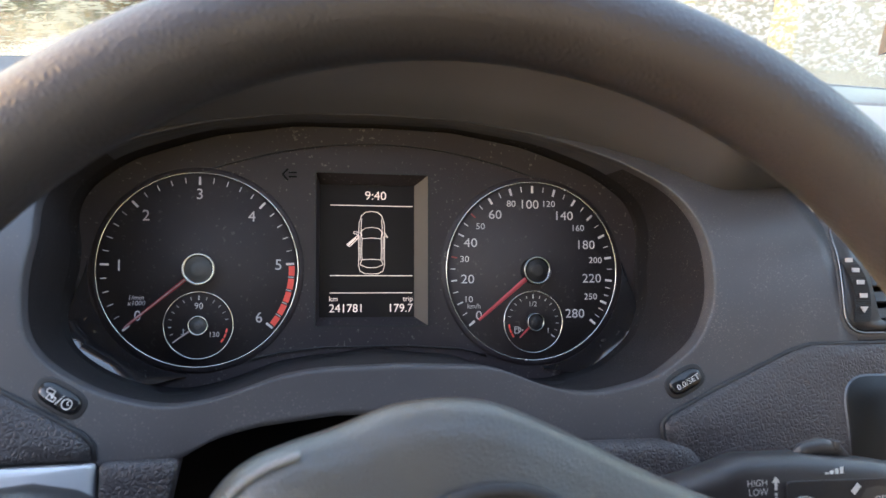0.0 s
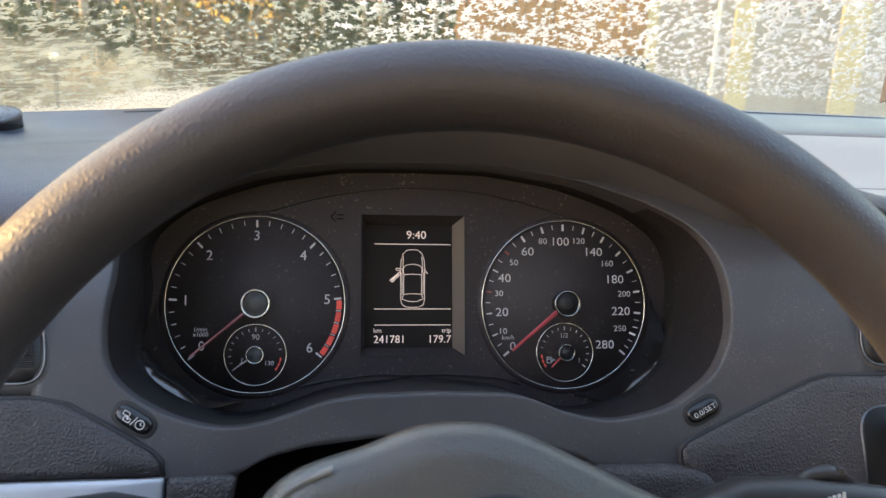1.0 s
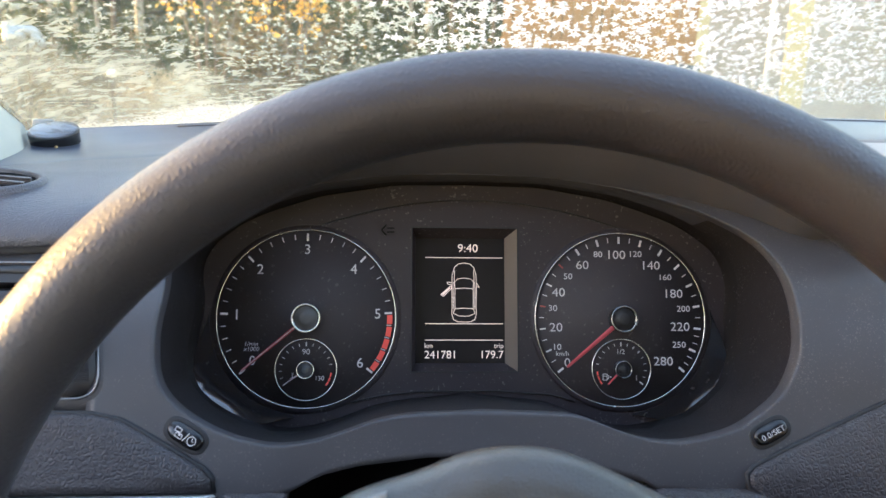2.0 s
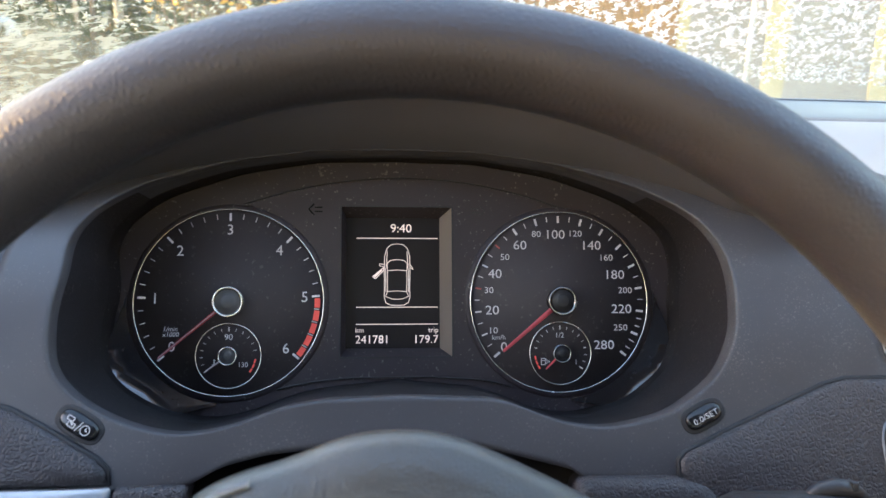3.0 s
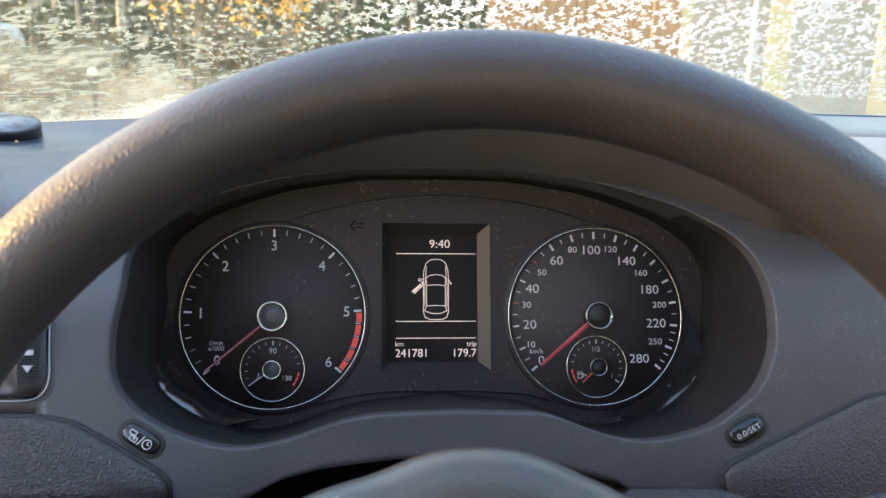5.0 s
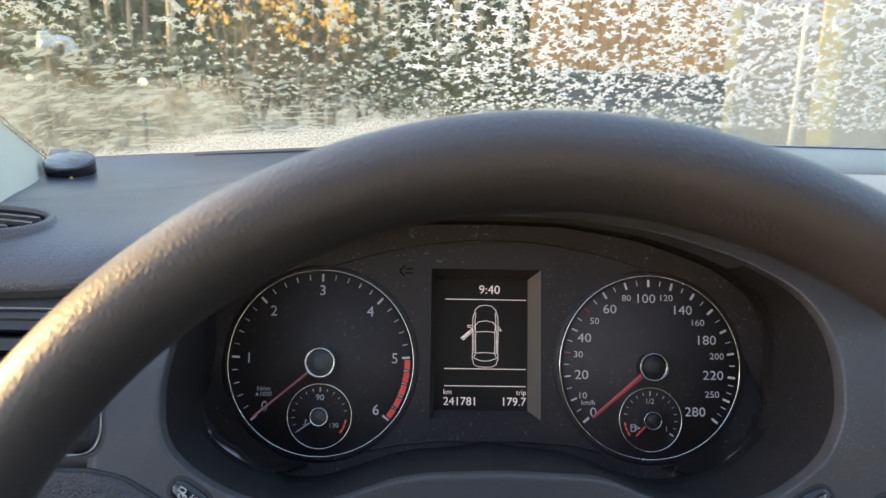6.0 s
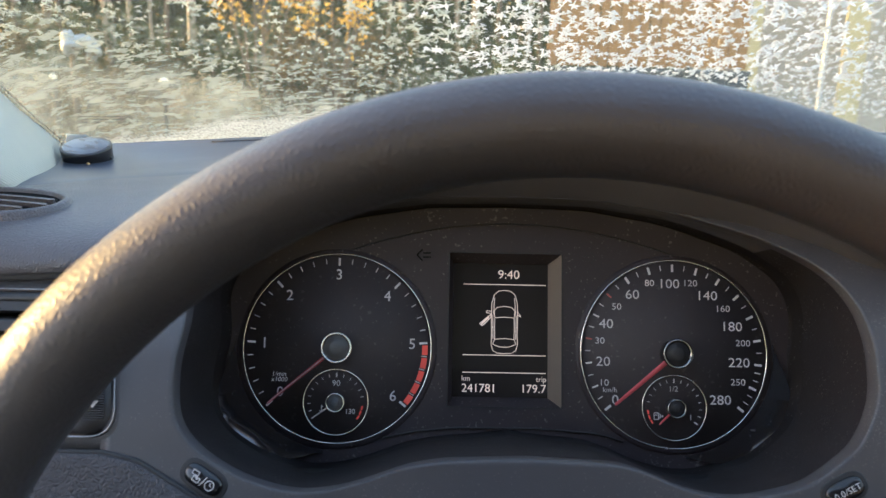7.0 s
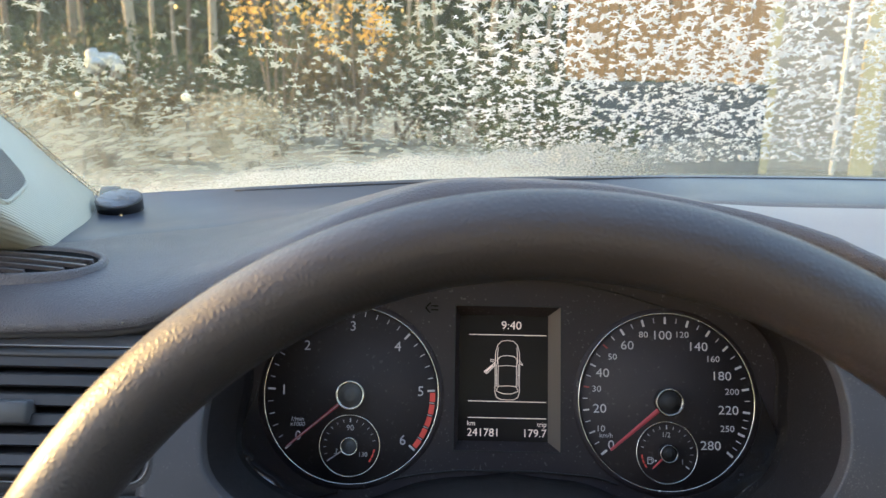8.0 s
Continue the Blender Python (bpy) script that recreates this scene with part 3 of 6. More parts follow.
def sub_dial(cx):
    cz = -0.0302
    bm = bmesh.new()
    tube(bm, [(cx + 0.0181 * math.cos(k * math.tau / 64), -0.0006, cz + 0.0181 * math.sin(k * math.tau / 64)) for k in range(64)], 0.00045, 8, True)
    part("small_ring", bm, MAT_CHROME, FACES[cx], "thin chrome ring of the small gauge")
    return cz


def dial_body(cx):
    bm = bmesh.new()
    lathe(bm, [(0.0531, 0.0012), (0.0531, -0.0001)], (cx, 0, 0), 96, cap=True)
    face = part("dial_face", bm, MAT_FACE, cluster, "matt black dial face with dust specks")
    bm = bmesh.new()
    lathe(bm, [(0.0560, 0.0012), (0.0556, -0.0002), (0.0540, -0.0009), (0.0533, -0.0009)], (cx, 0, 0), 96)
    part("bezel", bm, MAT_MASK, face)
    bm = bmesh.new()
    tube(bm, [(cx + 0.0527 * math.cos(k * math.tau / 128), -0.0010, 0.0527 * math.sin(k * math.tau / 128)) for k in range(128)], 0.0005, 8, True)
    part("chrome_ring", bm, MAT_CHROME, face, "bright chrome dial ring")
    return face


def hub(cx, cz, r, mat_cap, ring_mat=MAT_CHROME, y=-0.0072):
    bm = bmesh.new()
    lathe(bm, [(r * 0.92, 0.0), (r * 0.95, y * 0.9), (r * 0.9, y + 0.001)], (cx, 0, cz), 40, cap=True)
    part("hub", bm, MAT_BLACK, FACES[cx])
    bm = bmesh.new()
    lathe(bm, [(r * 0.97, y * 0.75), (r, y), (r * 0.94, y - 0.0005), (r * 0.83, y - 0.0003), (r * 0.78, y + 0.001)], (cx, 0, cz), 48)
    part("hub_ring", bm, ring_mat, FACES[cx], "bright ring round the needle hub")
    bm = bmesh.new()
    lathe(bm, [(r * 0.80, y + 0.0015), (r * 0.76, y + 0.0005), (r * 0.58, y + 0.0004), (r * 0.54, y - 0.0004), (r * 0.3, y - 0.001), (0.00001, y - 0.0012)], (cx, 0, cz), 40)
    part("hub_cap", bm, mat_cap, FACES[cx])


def needle(cx, cz, angle, r0, r1, w0, w1, y, mat):
    bm = bmesh.new()
    a = radians(angle)
    d, n = Vector((math.cos(a), 0, math.sin(a))), Vector((-math.sin(a), 0, math.cos(a)))
    o = Vector((cx, y, cz))
    rows = []
    for r, w in ((r0, w0), (r1 - 0.001, w1), (r1, w1 * 0.6)):
        p = o + d * r
        rows.append([tuple(p + n * w / 2), tuple(p - Vector((0, 0.0006, 0)) + n * w / 5), tuple(p - Vector((0, 0.0006, 0)) - n * w / 5), tuple(p - n * w / 2), tuple(p + Vector((0, 0.0004, 0)))])
    loft(bm, rows, True, True, True)
    part("needle", bm, mat, FACES[cx], smooth=False)


def tick(cx, cz, angle, r, length, w, mat=None):
    a = radians(angle)
    bm = bmesh.new()
    bar(bm, (cx + (r - length / 2) * math.cos(a), cz + (r - length / 2) * math.sin(a)), (cx + (r + length / 2) * math.cos(a), cz + (r + length / 2) * math.sin(a)), w, -0.0002)
    part("tick_mark", bm, mat or MAT_PRINT, FACES[cx], smooth=False)


def numeral(body, h, x, z, stretch=1.0):
    part("numeral", lettering(body, h, (x, z), -0.0002, stretch=stretch), MAT_PRINT, FACES[LX if x < 0 else RX], "white printed numeral", smooth=False)


# rev counter
LX, RX = DIALS
FACES = {cx: dial_body(cx) for cx in DIALS}
STEP_L = 43.3
for i in range(31):
    u = i / 5
    ang = 90.4 - (u - 3) * STEP_L
    if i % 5 == 0:
        tick(LX, 0, ang, 0.0484, 0.0044, 0.0012)
    else:
        tick(LX, 0, ang, 0.0489, 0.0030, 0.0005)
for i in range(5):
    a0, a1 = 90.4 - (2 + i / 5) * STEP_L - (1.4 if i == 0 else 0.95), 90.4 - (2 + (i + 1) / 5) * STEP_L + (1.6 if i == 4 else 0.95)
    bm = bmesh.new()
    disc_arc(bm, (LX, 0), 0.0476, 0.0508, a0, a1, -0.0002, 10)
    part("red_zone", bm, MAT_REDPRINT, FACES[LX], "red printed warning band", smooth=False)
for i in range(7):
    ang = radians(90.4 - (i - 3) * STEP_L)
    r = (0.0395, 0.0410, 0.0402, 0.0412, 0.0402, 0.0420, 0.0412)[i]
    if i == 0:
        numeral("0", 0.0055, LX - 0.0312, -0.0248)
    else:
        numeral(str(i), 0.0058, LX + r * math.cos(ang), r * math.sin(ang))
part("caption", lettering("1/min", 0.0026, (LX - 0.0318, -0.0150), -0.0002, measure_by=0.72, slant=0.15), MAT_PRINT, cluster, smooth=False)
part("caption", lettering("x1000", 0.0026, (LX - 0.0318, -0.0180), -0.0002, measure_by=0.72, slant=0.15), MAT_PRINT, cluster, smooth=False)
# speedometer
STEP_R = 16.17
for i in range(17):
    ang = 219.5 - STEP_R * i
    big = i in (0, 6, 8, 10, 11, 12, 13, 14, 15, 16) or i in (9, 7)
    if i in (3, 5):
        continue
    tick(RX, 0, ang, 0.0484, 0.0042 if big else 0.0036, 0.0013 if i >= 6 or i == 0 else 0.0009)
    if i < 14:
        tick(RX, 0, ang - STEP_R / 2, 0.0487, 0.0030, 0.0005)
    elif i < 16:
        tick(RX, 0, ang - STEP_R / 3, 0.0487, 0.0030, 0.0005)
        tick(RX, 0, ang - STEP_R * 2 / 3, 0.0487, 0.0030, 0.0005)
for i in (3, 5):
    tick(RX, 0, 219.5 - STEP_R * i - STEP_R / 2, 0.0487, 0.0030, 0.0005)
MAT_DULLRED = material("dull_red_print", (0.25, 0.05, 0.04), 0.6)
for i in (3, 5):
    tick(RX, 0, 219.5 - STEP_R * i, 0.0485, 0.0034, 0.0009, MAT_DULLRED)
SPEEDS = ("0", "10", "20", "30", "40", "50", "60", "80", "100", "120", "140", "160", "180", "200", "220", "250", "280")
RADII = (0.0392, 0.0425, 0.0402, 0.0422, 0.0407, 0.0410, 0.0405, 0.0425, 0.0406, 0.0428, 0.0404, 0.0405, 0.0392, 0.0402, 0.0375, 0.0395, 0.0366)
for i, s in enumerate(SPEEDS):
    ang = radians(219.5 - STEP_R * i)
    small = s in ("10", "30", "50", "80", "120", "160", "200", "250")
    x, z = RX + RADII[i] * math.cos(ang), RADII[i] * math.sin(ang)
    if i == 0:
        x, z = RX - 0.0332, -0.0262
    if i == 16:
        x, z = 0.1211, -0.0255
    if 4 <= i <= 12:
        x, z = x - 0.0013, z - 0.0011
    numeral(s, 0.0036 if small else 0.0052, x, z, 1.12)
part("caption", lettering("km/h", 0.0029, (RX - 0.0362, -0.0207), -0.0002, measure_by=0.72), MAT_PRINT, cluster, smooth=False)


def small_gauge(cx, cz, red):
    for k in range(17):
        a = 215 - k * 15.625
        if any(abs(k / 2 - r) < 0.6 for r in red):
            continue
        main = k % 8 == 0
        tick(cx, cz, a, 0.0149, 0.0024 if main else 0.0017, 0.0007 if main else 0.00038)
    for k in red:
        for j in (-0.35, 0.0, 0.35):
            a = 215 - (k + j) * 31.25
            bm = bmesh.new()
            disc_arc(bm, (cx, cz), 0.0145, 0.0155, a - 4.4, a + 4.4, -0.0002, 4)
            part("red_zone", bm, MAT_REDPRINT, FACES[cx], smooth=False)


for cx in DIALS:
    sub_dial(cx)
SZ = -0.0302
small_gauge(LX, SZ, (7.6,))
small_gauge(RX, SZ, (0.45,))
numeral("90", 0.0033, LX, SZ + 0.0105)
numeral("130", 0.0027, LX + 0.0084, SZ - 0.0050)
numeral("1/2", 0.0030, RX, SZ + 0.0105)
numeral("1", 0.0030, RX + 0.0092, SZ - 0.0052)
bm = bmesh.new()
fx, fz = RX - 0.0098, SZ - 0.0048
strokes(bm, [(fx - 0.0016, fz - 0.0018), (fx - 0.0016, fz + 0.0018), (fx + 0.0009, fz + 0.0018), (fx + 0.0009, fz - 0.0018)], 0.0004, -0.0002, True)
bar(bm, (fx - 0.0012, fz + 0.0006), (fx + 0.0006, fz + 0.0006), 0.0004, -0.0002)
strokes(bm, [(fx + 0.0009, fz - 0.0010), (fx + 0.0018, fz - 0.0010), (fx + 0.0019, fz + 0.0008), (fx + 0.0013, fz + 0.0014)], 0.0004, -0.0002)
bar(bm, (fx + 0.0026, fz + 0.0004), (fx + 0.0036, fz), 0.0005, -0.0002)
bar(bm, (fx + 0.0026, fz - 0.0004), (fx + 0.0036, fz), 0.0005, -0.0002)
part("fuel_symbol", bm, MAT_MARK, cluster, "small fuel pump symbol", smooth=False)
bm = bmesh.new()
tx, tz = LX - 0.0078, SZ - 0.0035
bar(bm, (tx, tz - 0.0012), (tx, tz + 0.0016), 0.0006, -0.0002)
bar(bm, (tx - 0.0014, tz - 0.0014), (tx + 0.0014, tz - 0.0014), 0.0004, -0.0002)
bar(bm, (tx, tz + 0.0010), (tx + 0.0010, tz + 0.0010), 0.0003, -0.0002)
part("coolant_symbol", bm, MAT_MARK, cluster, smooth=False)
needle(LX, 0, 219.8, 0.006, 0.0485, 0.0020, 0.0012, -0.0050, MAT_NEEDLE)
needle(LX, 0, 219.8, 0.006, 0.0480, 0.0006, 0.0005, -0.0058, MAT_NEEDLEWHITE)
needle(RX, 0, 219.8, 0.006, 0.0450, 0.0030, 0.0018, -0.0055, MAT_NEEDLE)
needle(LX, SZ, 215, 0.005, 0.0150, 0.0010, 0.0007, -0.0034, MAT_NEEDLEWHITE)
needle(RX, SZ, 224, 0.004, 0.0130, 0.0016, 0.0011, -0.0034, MAT_NEEDLE)
hub(LX, 0.0, 0.0088, MAT_HUB)
hub(RX, 0.0, 0.0084, MAT_BLACK, MAT_DARKCHROME, -0.0090)
hub(LX, SZ, 0.0054, MAT_HUB, MAT_CHROME, -0.0045)
hub(RX, SZ, 0.0054, MAT_BLACK, MAT_DARKCHROME, -0.0055)

# display in its recessed window
x0, x1, z0, z1 = WIN
LY = 0.0105
bm = bmesh.new()
sx0, sx1, sz0, sz1 = -0.0300, 0.0262, -0.0270, 0.0500
box(bm, sx0 - 0.004, sx1 + 0.004, LY, LY + 0.003, sz0 - 0.004, sz1 + 0.004)
part("screen", bm, MAT_LCD, cluster, "dark display glass", smooth=False)
for nm, quad, mt in (("bevel", [(x1, 0.0006, z0), (x1, 0.0006, z1), (sx1 - 0.001, LY, sz1), (sx1 - 0.001, LY, sz0)], MAT_STRIP),
                     ("bevel", [(x0, 0.0006, z0), (x0, 0.0006, z1), (sx0, LY, sz1), (sx0, LY, sz0)], MAT_MASK),
                     ("bevel", [(x0, 0.0006, z1), (x1, 0.0006, z1), (sx1, LY, sz1), (sx0, LY, sz1)], MAT_MASK),
                     ("bevel", [(x0, 0.0006, z0), (x1, 0.0006, z0), (sx1, LY, sz0), (sx0, LY, sz0)], MAT_MASK)):
    bm = bmesh.new()
    q = [Vector(p) for p in quad]
    loft(bm, [[tuple(p) for p in q], [tuple(p + Vector((0.0, 0.002, 0))) for p in q]], True, True, True)
    part(nm, bm, mt, cluster, smooth=False)
bm = bmesh.new()
strokes(bm, [(x0, z0), (x0, z1), (x1, z1), (x1, z0)], 0.0010, 0.0004, True)
part("window_frame", bm, MAT_BLACK, cluster, smooth=False)


def lit(name, bm, label=""):
    part(name, bm, MAT_GLYPH, cluster, label, smooth=False)


GY = LY - 0.0002
lit("clock_digits", lettering("9:40", 0.0050, (0.0023, 0.0438), GY, stretch=1.05), "lit clock digits")
for zl in (0.0378, -0.0030, -0.0130):
    bm = bmesh.new()
    bar(bm, (-0.0240, zl), (0.0240, zl), 0.00045, GY)
    lit("rule", bm)
lit("caption", lettering("km", 0.0030, (-0.0243, -0.0163), GY, "LEFT", measure_by=0.72))
lit("caption", lettering("trip", 0.0030, (0.0243, -0.0163), GY, "RIGHT", measure_by=0.72))
lit("odometer_digits", lettering("241781", 0.0047, (-0.0243, -0.0218), GY, "LEFT"), "lit odometer digits")
lit("trip_digits", lettering("179.7", 0.0047, (0.0243, -0.0218), GY, "RIGHT"), "lit trip digits")
# outline of a car seen from above, its front door open
bm = bmesh.new()
W = 0.00036


def mirror(pts):
    return [(-p[0], p[1]) for p in pts]


side = [(0.0, 0.0345), (0.0035, 0.0340), (0.0060, 0.0318), (0.0074, 0.0270), (0.0076, 0.0180), (0.0074, 0.0080), (0.0076, 0.0030), (0.0066, -0.0004), (0.0040, -0.0018), (0.0, -0.0020)]
for f in (lambda p: p, mirror):
    strokes(bm, f(side), W, GY)
    strokes(bm, f([(0.0058, 0.0300), (0.0062, 0.0250), (0.0058, 0.0200)]), W, GY)
    strokes(bm, f([(0.0, 0.0252), (0.0040, 0.0246), (0.0066, 0.0222)]), W, GY)
    strokes(bm, f([(0.0066, 0.0222), (0.0056, 0.0185), (0.0, 0.0190)]), W, GY)
    strokes(bm, f([(0.0056, 0.0185), (0.0058, 0.0130), (0.0056, 0.0062)]), W, GY)
    strokes(bm, f([(0.0, 0.0066), (0.0056, 0.0062), (0.0068, 0.0034), (0.0030, 0.0018), (0.0, 0.0016)]), W, GY)
    strokes(bm, f([(0.0068, 0.0200), (0.0066, 0.0060)]), W, GY)
    strokes(bm, f([(0.0066, 0.0130), (0.0076, 0.0130)]), W, GY)
strokes(bm, [(0.0076, 0.0222), (0.0092, 0.0200), (0.0094, 0.0192), (0.0078, 0.0204)], W, GY)
strokes(bm, [(-0.0076, 0.0222), (-0.0104, 0.0226), (-0.0104, 0.0214), (-0.0080, 0.0210)], W, GY)
strokes(bm, [(-0.0078, 0.0206), (-0.0144, 0.0150), (-0.0128, 0.0138), (-0.0080, 0.0186)], W * 1.3, GY, True)
bar(bm, (-0.0134, 0.0148), (-0.0090, 0.0190), 0.0010, GY)
lit("car_outline", bm, "lit outline of a car with an open door")
# dark arrow lamps in the mask
MAT_UNLIT = material("unlit_lamp_black", (0.004, 0.0038, 0.004), 0.5, spec=0.1)
for ax, sgn in ((-0.0470, 1), (0.0470, -1)):
    bm = bmesh.new()
    strokes(bm, [(ax + sgn * -0.0012, 0.0565), (ax + sgn * -0.0042, 0.0533), (ax + sgn * -0.0012, 0.0500)], 0.0009, 0.0)
    bar(bm, (ax - sgn * 0.0008, 0.0545), (ax + sgn * 0.0036, 0.0545), 0.0008, 0.0)
    bar(bm, (ax - sgn * 0.0008, 0.0521), (ax + sgn * 0.0036, 0.0521), 0.0008, 0.0)
    part("indicator_arrow", bm, MAT_UNLIT if sgn > 0 else MAT_BLACK, cluster, "unlit arrow lamp", smooth=False)

# ---- steering wheel ----
wheel = thing("steering_wheel", at(-0.003, -0.2, -0.114), "black leather-wrapped steering wheel with a grey airbag cover", "steering wheel")
WC, WR = Vector((-0.0051, -0.2379, -0.1094)), 0.1757
WTURN = Matrix.Rotation(0.0627, 3, Vector((-0.0271, 0.0, -0.0566)).normalized())
bm = bmesh.new()
rows = []
for k in range(160):
    a = k * math.tau / 160
    c = Vector((WR * math.cos(a), 0.0, WR * math.sin(a)))
    row = []
    for j in range(28):
        b = j * math.tau / 28
        rr = 0.0142
        row.append(WC + WTURN @ (c + Vector((math.cos(a), 0, math.sin(a))) * (rr * math.cos(b)) + Vector((0, 1, 0)) * (rr * 1.06 * math.sin(b))))
    rows.append(row)
rows.append(rows[0])
loft(bm, rows, True)
bmesh.ops.remove_doubles(bm, verts=bm.verts, dist=1e-6)
part("rim", bm, MAT_RIM, wheel, "thick rim in worn grained black leather")

HUBTOP = [(-0.086, -0.125), (-0.080, -0.092), (-0.0740, -0.0725), (-0.0688, -0.0635), (-0.065, -0.0595), (-0.058, -0.0552), (-0.048, -0.0518), (-0.0363, -0.0488), (-0.0304, -0.0462), (-0.0243, -0.0440), (-0.0182, -0.0423), (-0.0057, -0.0415),
          (0.0055, -0.0424), (0.0152, -0.0456), (0.0268, -0.0508), (0.037, -0.0558), (0.049, -0.0620), (0.0613, -0.0678), (0.077, -0.0745), (0.097, -0.0815), (0.125, -0.091), (0.150, -0.096)]
HUBLOW = [(0.150, -0.135), (0.10, -0.150), (0.07, -0.185), (0.0, -0.200), (-0.06, -0.185), (-0.085, -0.155)]
bm = bmesh.new()
_hx, _hz = [p[0] for p in HUBTOP], [p[1] for p in HUBTOP]


def hub_z(x):
    """The airbag cover's upper edge, gently smoothed."""
    return sum(w * interp(x + d, _hx, _hz) for d, w in ((-0.006, 1), (-0.003, 2), (0.0, 3), (0.003, 2), (0.006, 1))) / 9


HUBTOP = [HUBTOP[0]] + [(float(x), hub_z(float(x))) for x in np.linspace(-0.083, 0.144, 100)] + [HUBTOP[-1]]
HUB = HUBTOP + dense(HUBLOW, 0.005)
pillow(bm, HUB, 0.010, 0.004, 0.012, depth=lambda x, z: -0.222, crown=0.016)
part("airbag_cover", bm, MAT_AIRBAG, wheel, "grey domed airbag cover")
HCX, HCZ = sum(p[0] for p in HUB) / len(HUB), sum(p[1] for p in HUB) / len(HUB)
bm = bmesh.new()
loft(bm, [[(HCX + (p[0] - HCX) * k, y, HCZ + (p[1] - HCZ) * k) for p in HUB] for k, y in ((0.97, -0.2185), (0.90, -0.2175), (0.82, -0.190))], True, False, True)
part("rear_shell", bm, MAT_BLACK, wheel, "black back shell of the cover")
bm = bmesh.new()
lathe(bm, [(0.0375, 0.004), (0.0372, -0.0010), (0.0345, -0.0016), (0.0338, 0.0010), (0.0335, 0.003)], (0.0035, -0.2415, -0.0985), 64)
part("badge_rim", bm, MAT_BLACK, wheel)
bm = bmesh.new()
lathe(bm, [(0.0355, 0.004), (0.0350, 0.0006), (0.02, -0.0004), (0.00001, -0.0008)], (0.0035, -0.2420, -0.0985), 64)
part("badge", bm, material("dark_badge", (0.035, 0.030, 0.030), 0.35), wheel, "dark round badge recess")
bm = bmesh.new()
lathe(bm, [(0.024, 0.001), (0.0238, -0.0018), (0.0222, -0.0020), (0.0218, 0.0)], (0.0035, -0.2425, -0.0985), 48)
part("badge_ring", bm, MAT_CHROME, wheel, "plain chrome ring")
for sx, label in ((-1, "left"), (1, "right")):
    bm = bmesh.new()
    pts = [(sx * 0.075 - 0.003, -0.222, -0.122), (sx * 0.11 - 0.003, -0.222, -0.121), (sx * 0.15 - 0.003, -0.224, -0.118), (sx * 0.180 - 0.003, -0.226, -0.116)]
    rows = [[(p[0], p[1] + 0.010 * math.cos(b), p[2] + h * math.sin(b)) for b in np.linspace(0, math.tau, 20, endpoint=False)] for p, h in zip(pts, (0.034, 0.030, 0.026, 0.030))]
    loft(bm, rows, True, True, True)
    part("spoke", bm, MAT_AIRBAG, wheel)
# stitched seam along the shoulder of the cover
bm = bmesh.new()
seam = [Vector(_in(p, HCX, HCZ, 0.0030, 0.0070, lambda x, z: -0.222)) for p in HUBTOP if -0.084 < p[0] < -0.047]
tube(bm, [p + Vector((0.0, 0.0006, 0.0)) for p in seam], [0.0009 * min(1.0, 0.3 + 0.25 * k, 0.03 * (len(seam) - k)) for k in range(len(seam))], 8)
part("seam_bead", bm, MAT_STITCH, wheel, "raised bead beside the seam")
bm = bmesh.new()
for a, b in zip(seam, seam[1:]):
    for f in (0.0, 0.33, 0.66):
        p = a + (b - a) * f
        side = (b - a).normalized().cross(Vector((0, 1, 0))) * 0.0013
        q = (b - a).normalized() * 0.0005
        tube(bm, [p - side - q, p + Vector((0, -0.0011, 0)), p + side + q], [0.0003, 0.0005, 0.0003], 6)
part("stitching", bm, MAT_STITCH, wheel, "pale stitching along the leather edge")
bm = bmesh.new()
tube(bm, [(0, -0.21, -0.115), (0, -0.10, -0.13), (0, -0.02, -0.14)], 0.045, 28)
part("column_shroud", bm, MAT_BLACK, wheel, "black plastic column shroud")


# ---- stalks ----
def stalk_body(bm, pts, n=24):
    """pts: x, y, z of the axis with half depth and half height."""
    rows = []
    for x, y, z, hy, hz in pts:
        rows.append([(x, y + hy * math.copysign(abs(math.cos(b)) ** 0.55, math.cos(b)), z + hz * math.copysign(abs(math.sin(b)) ** 0.55, math.sin(b))) for b in np.linspace(0, math.tau, n, endpoint=False)])
    loft(bm, rows, True, True, True)


wiper = thing("wiper_stalk", at(0.05, -0.15, -0.11), "black plastic wiper stalk with pale printed symbols", "stalk", "stalks behind the wheel")
bm = bmesh.new()
stalk_body(bm, [(0.035, -0.135, -0.112, 0.010, 0.012), (0.080, -0.148, -0.106, 0.010, 0.015), (0.104, -0.156, -0.100, 0.011, 0.0170), (0.114, -0.159, -0.0985, 0.011, 0.0195), (0.123, -0.160, -0.0970, 0.011, 0.0215),
                (0.150, -0.160, -0.0970, 0.011, 0.0212), (0.178, -0.161, -0.0985, 0.011, 0.0195), (0.191, -0.161, -0.0995, 0.011, 0.0182), (0.194, -0.161, -0.0995, 0.010, 0.0165)])
part("body", bm, MAT_STALK, wiper)
bm = bmesh.new()
stalk_body(bm, [(0.1945, -0.161, -0.0995, 0.010, 0.0165), (0.1955, -0.161, -0.0995, 0.0108, 0.0176), (0.200, -0.161, -0.1000, 0.0104, 0.0165), (0.206, -0.161, -0.1010, 0.009, 0.0135)])
part("end_cap", bm, MAT_STALK, wiper)
bm = bmesh.new()
tube(bm, [(0.148, -0.160, -0.0790), (0.154, -0.160, -0.0755), (0.161, -0.160, -0.0742), (0.168, -0.160, -0.0755), (0.173, -0.160, -0.0790)], [0.002, 0.0032, 0.0036, 0.0032, 0.002], 14)
part("slider", bm, MAT_STALK, wiper, "ribbed speed slider")
bm = bmesh.new()
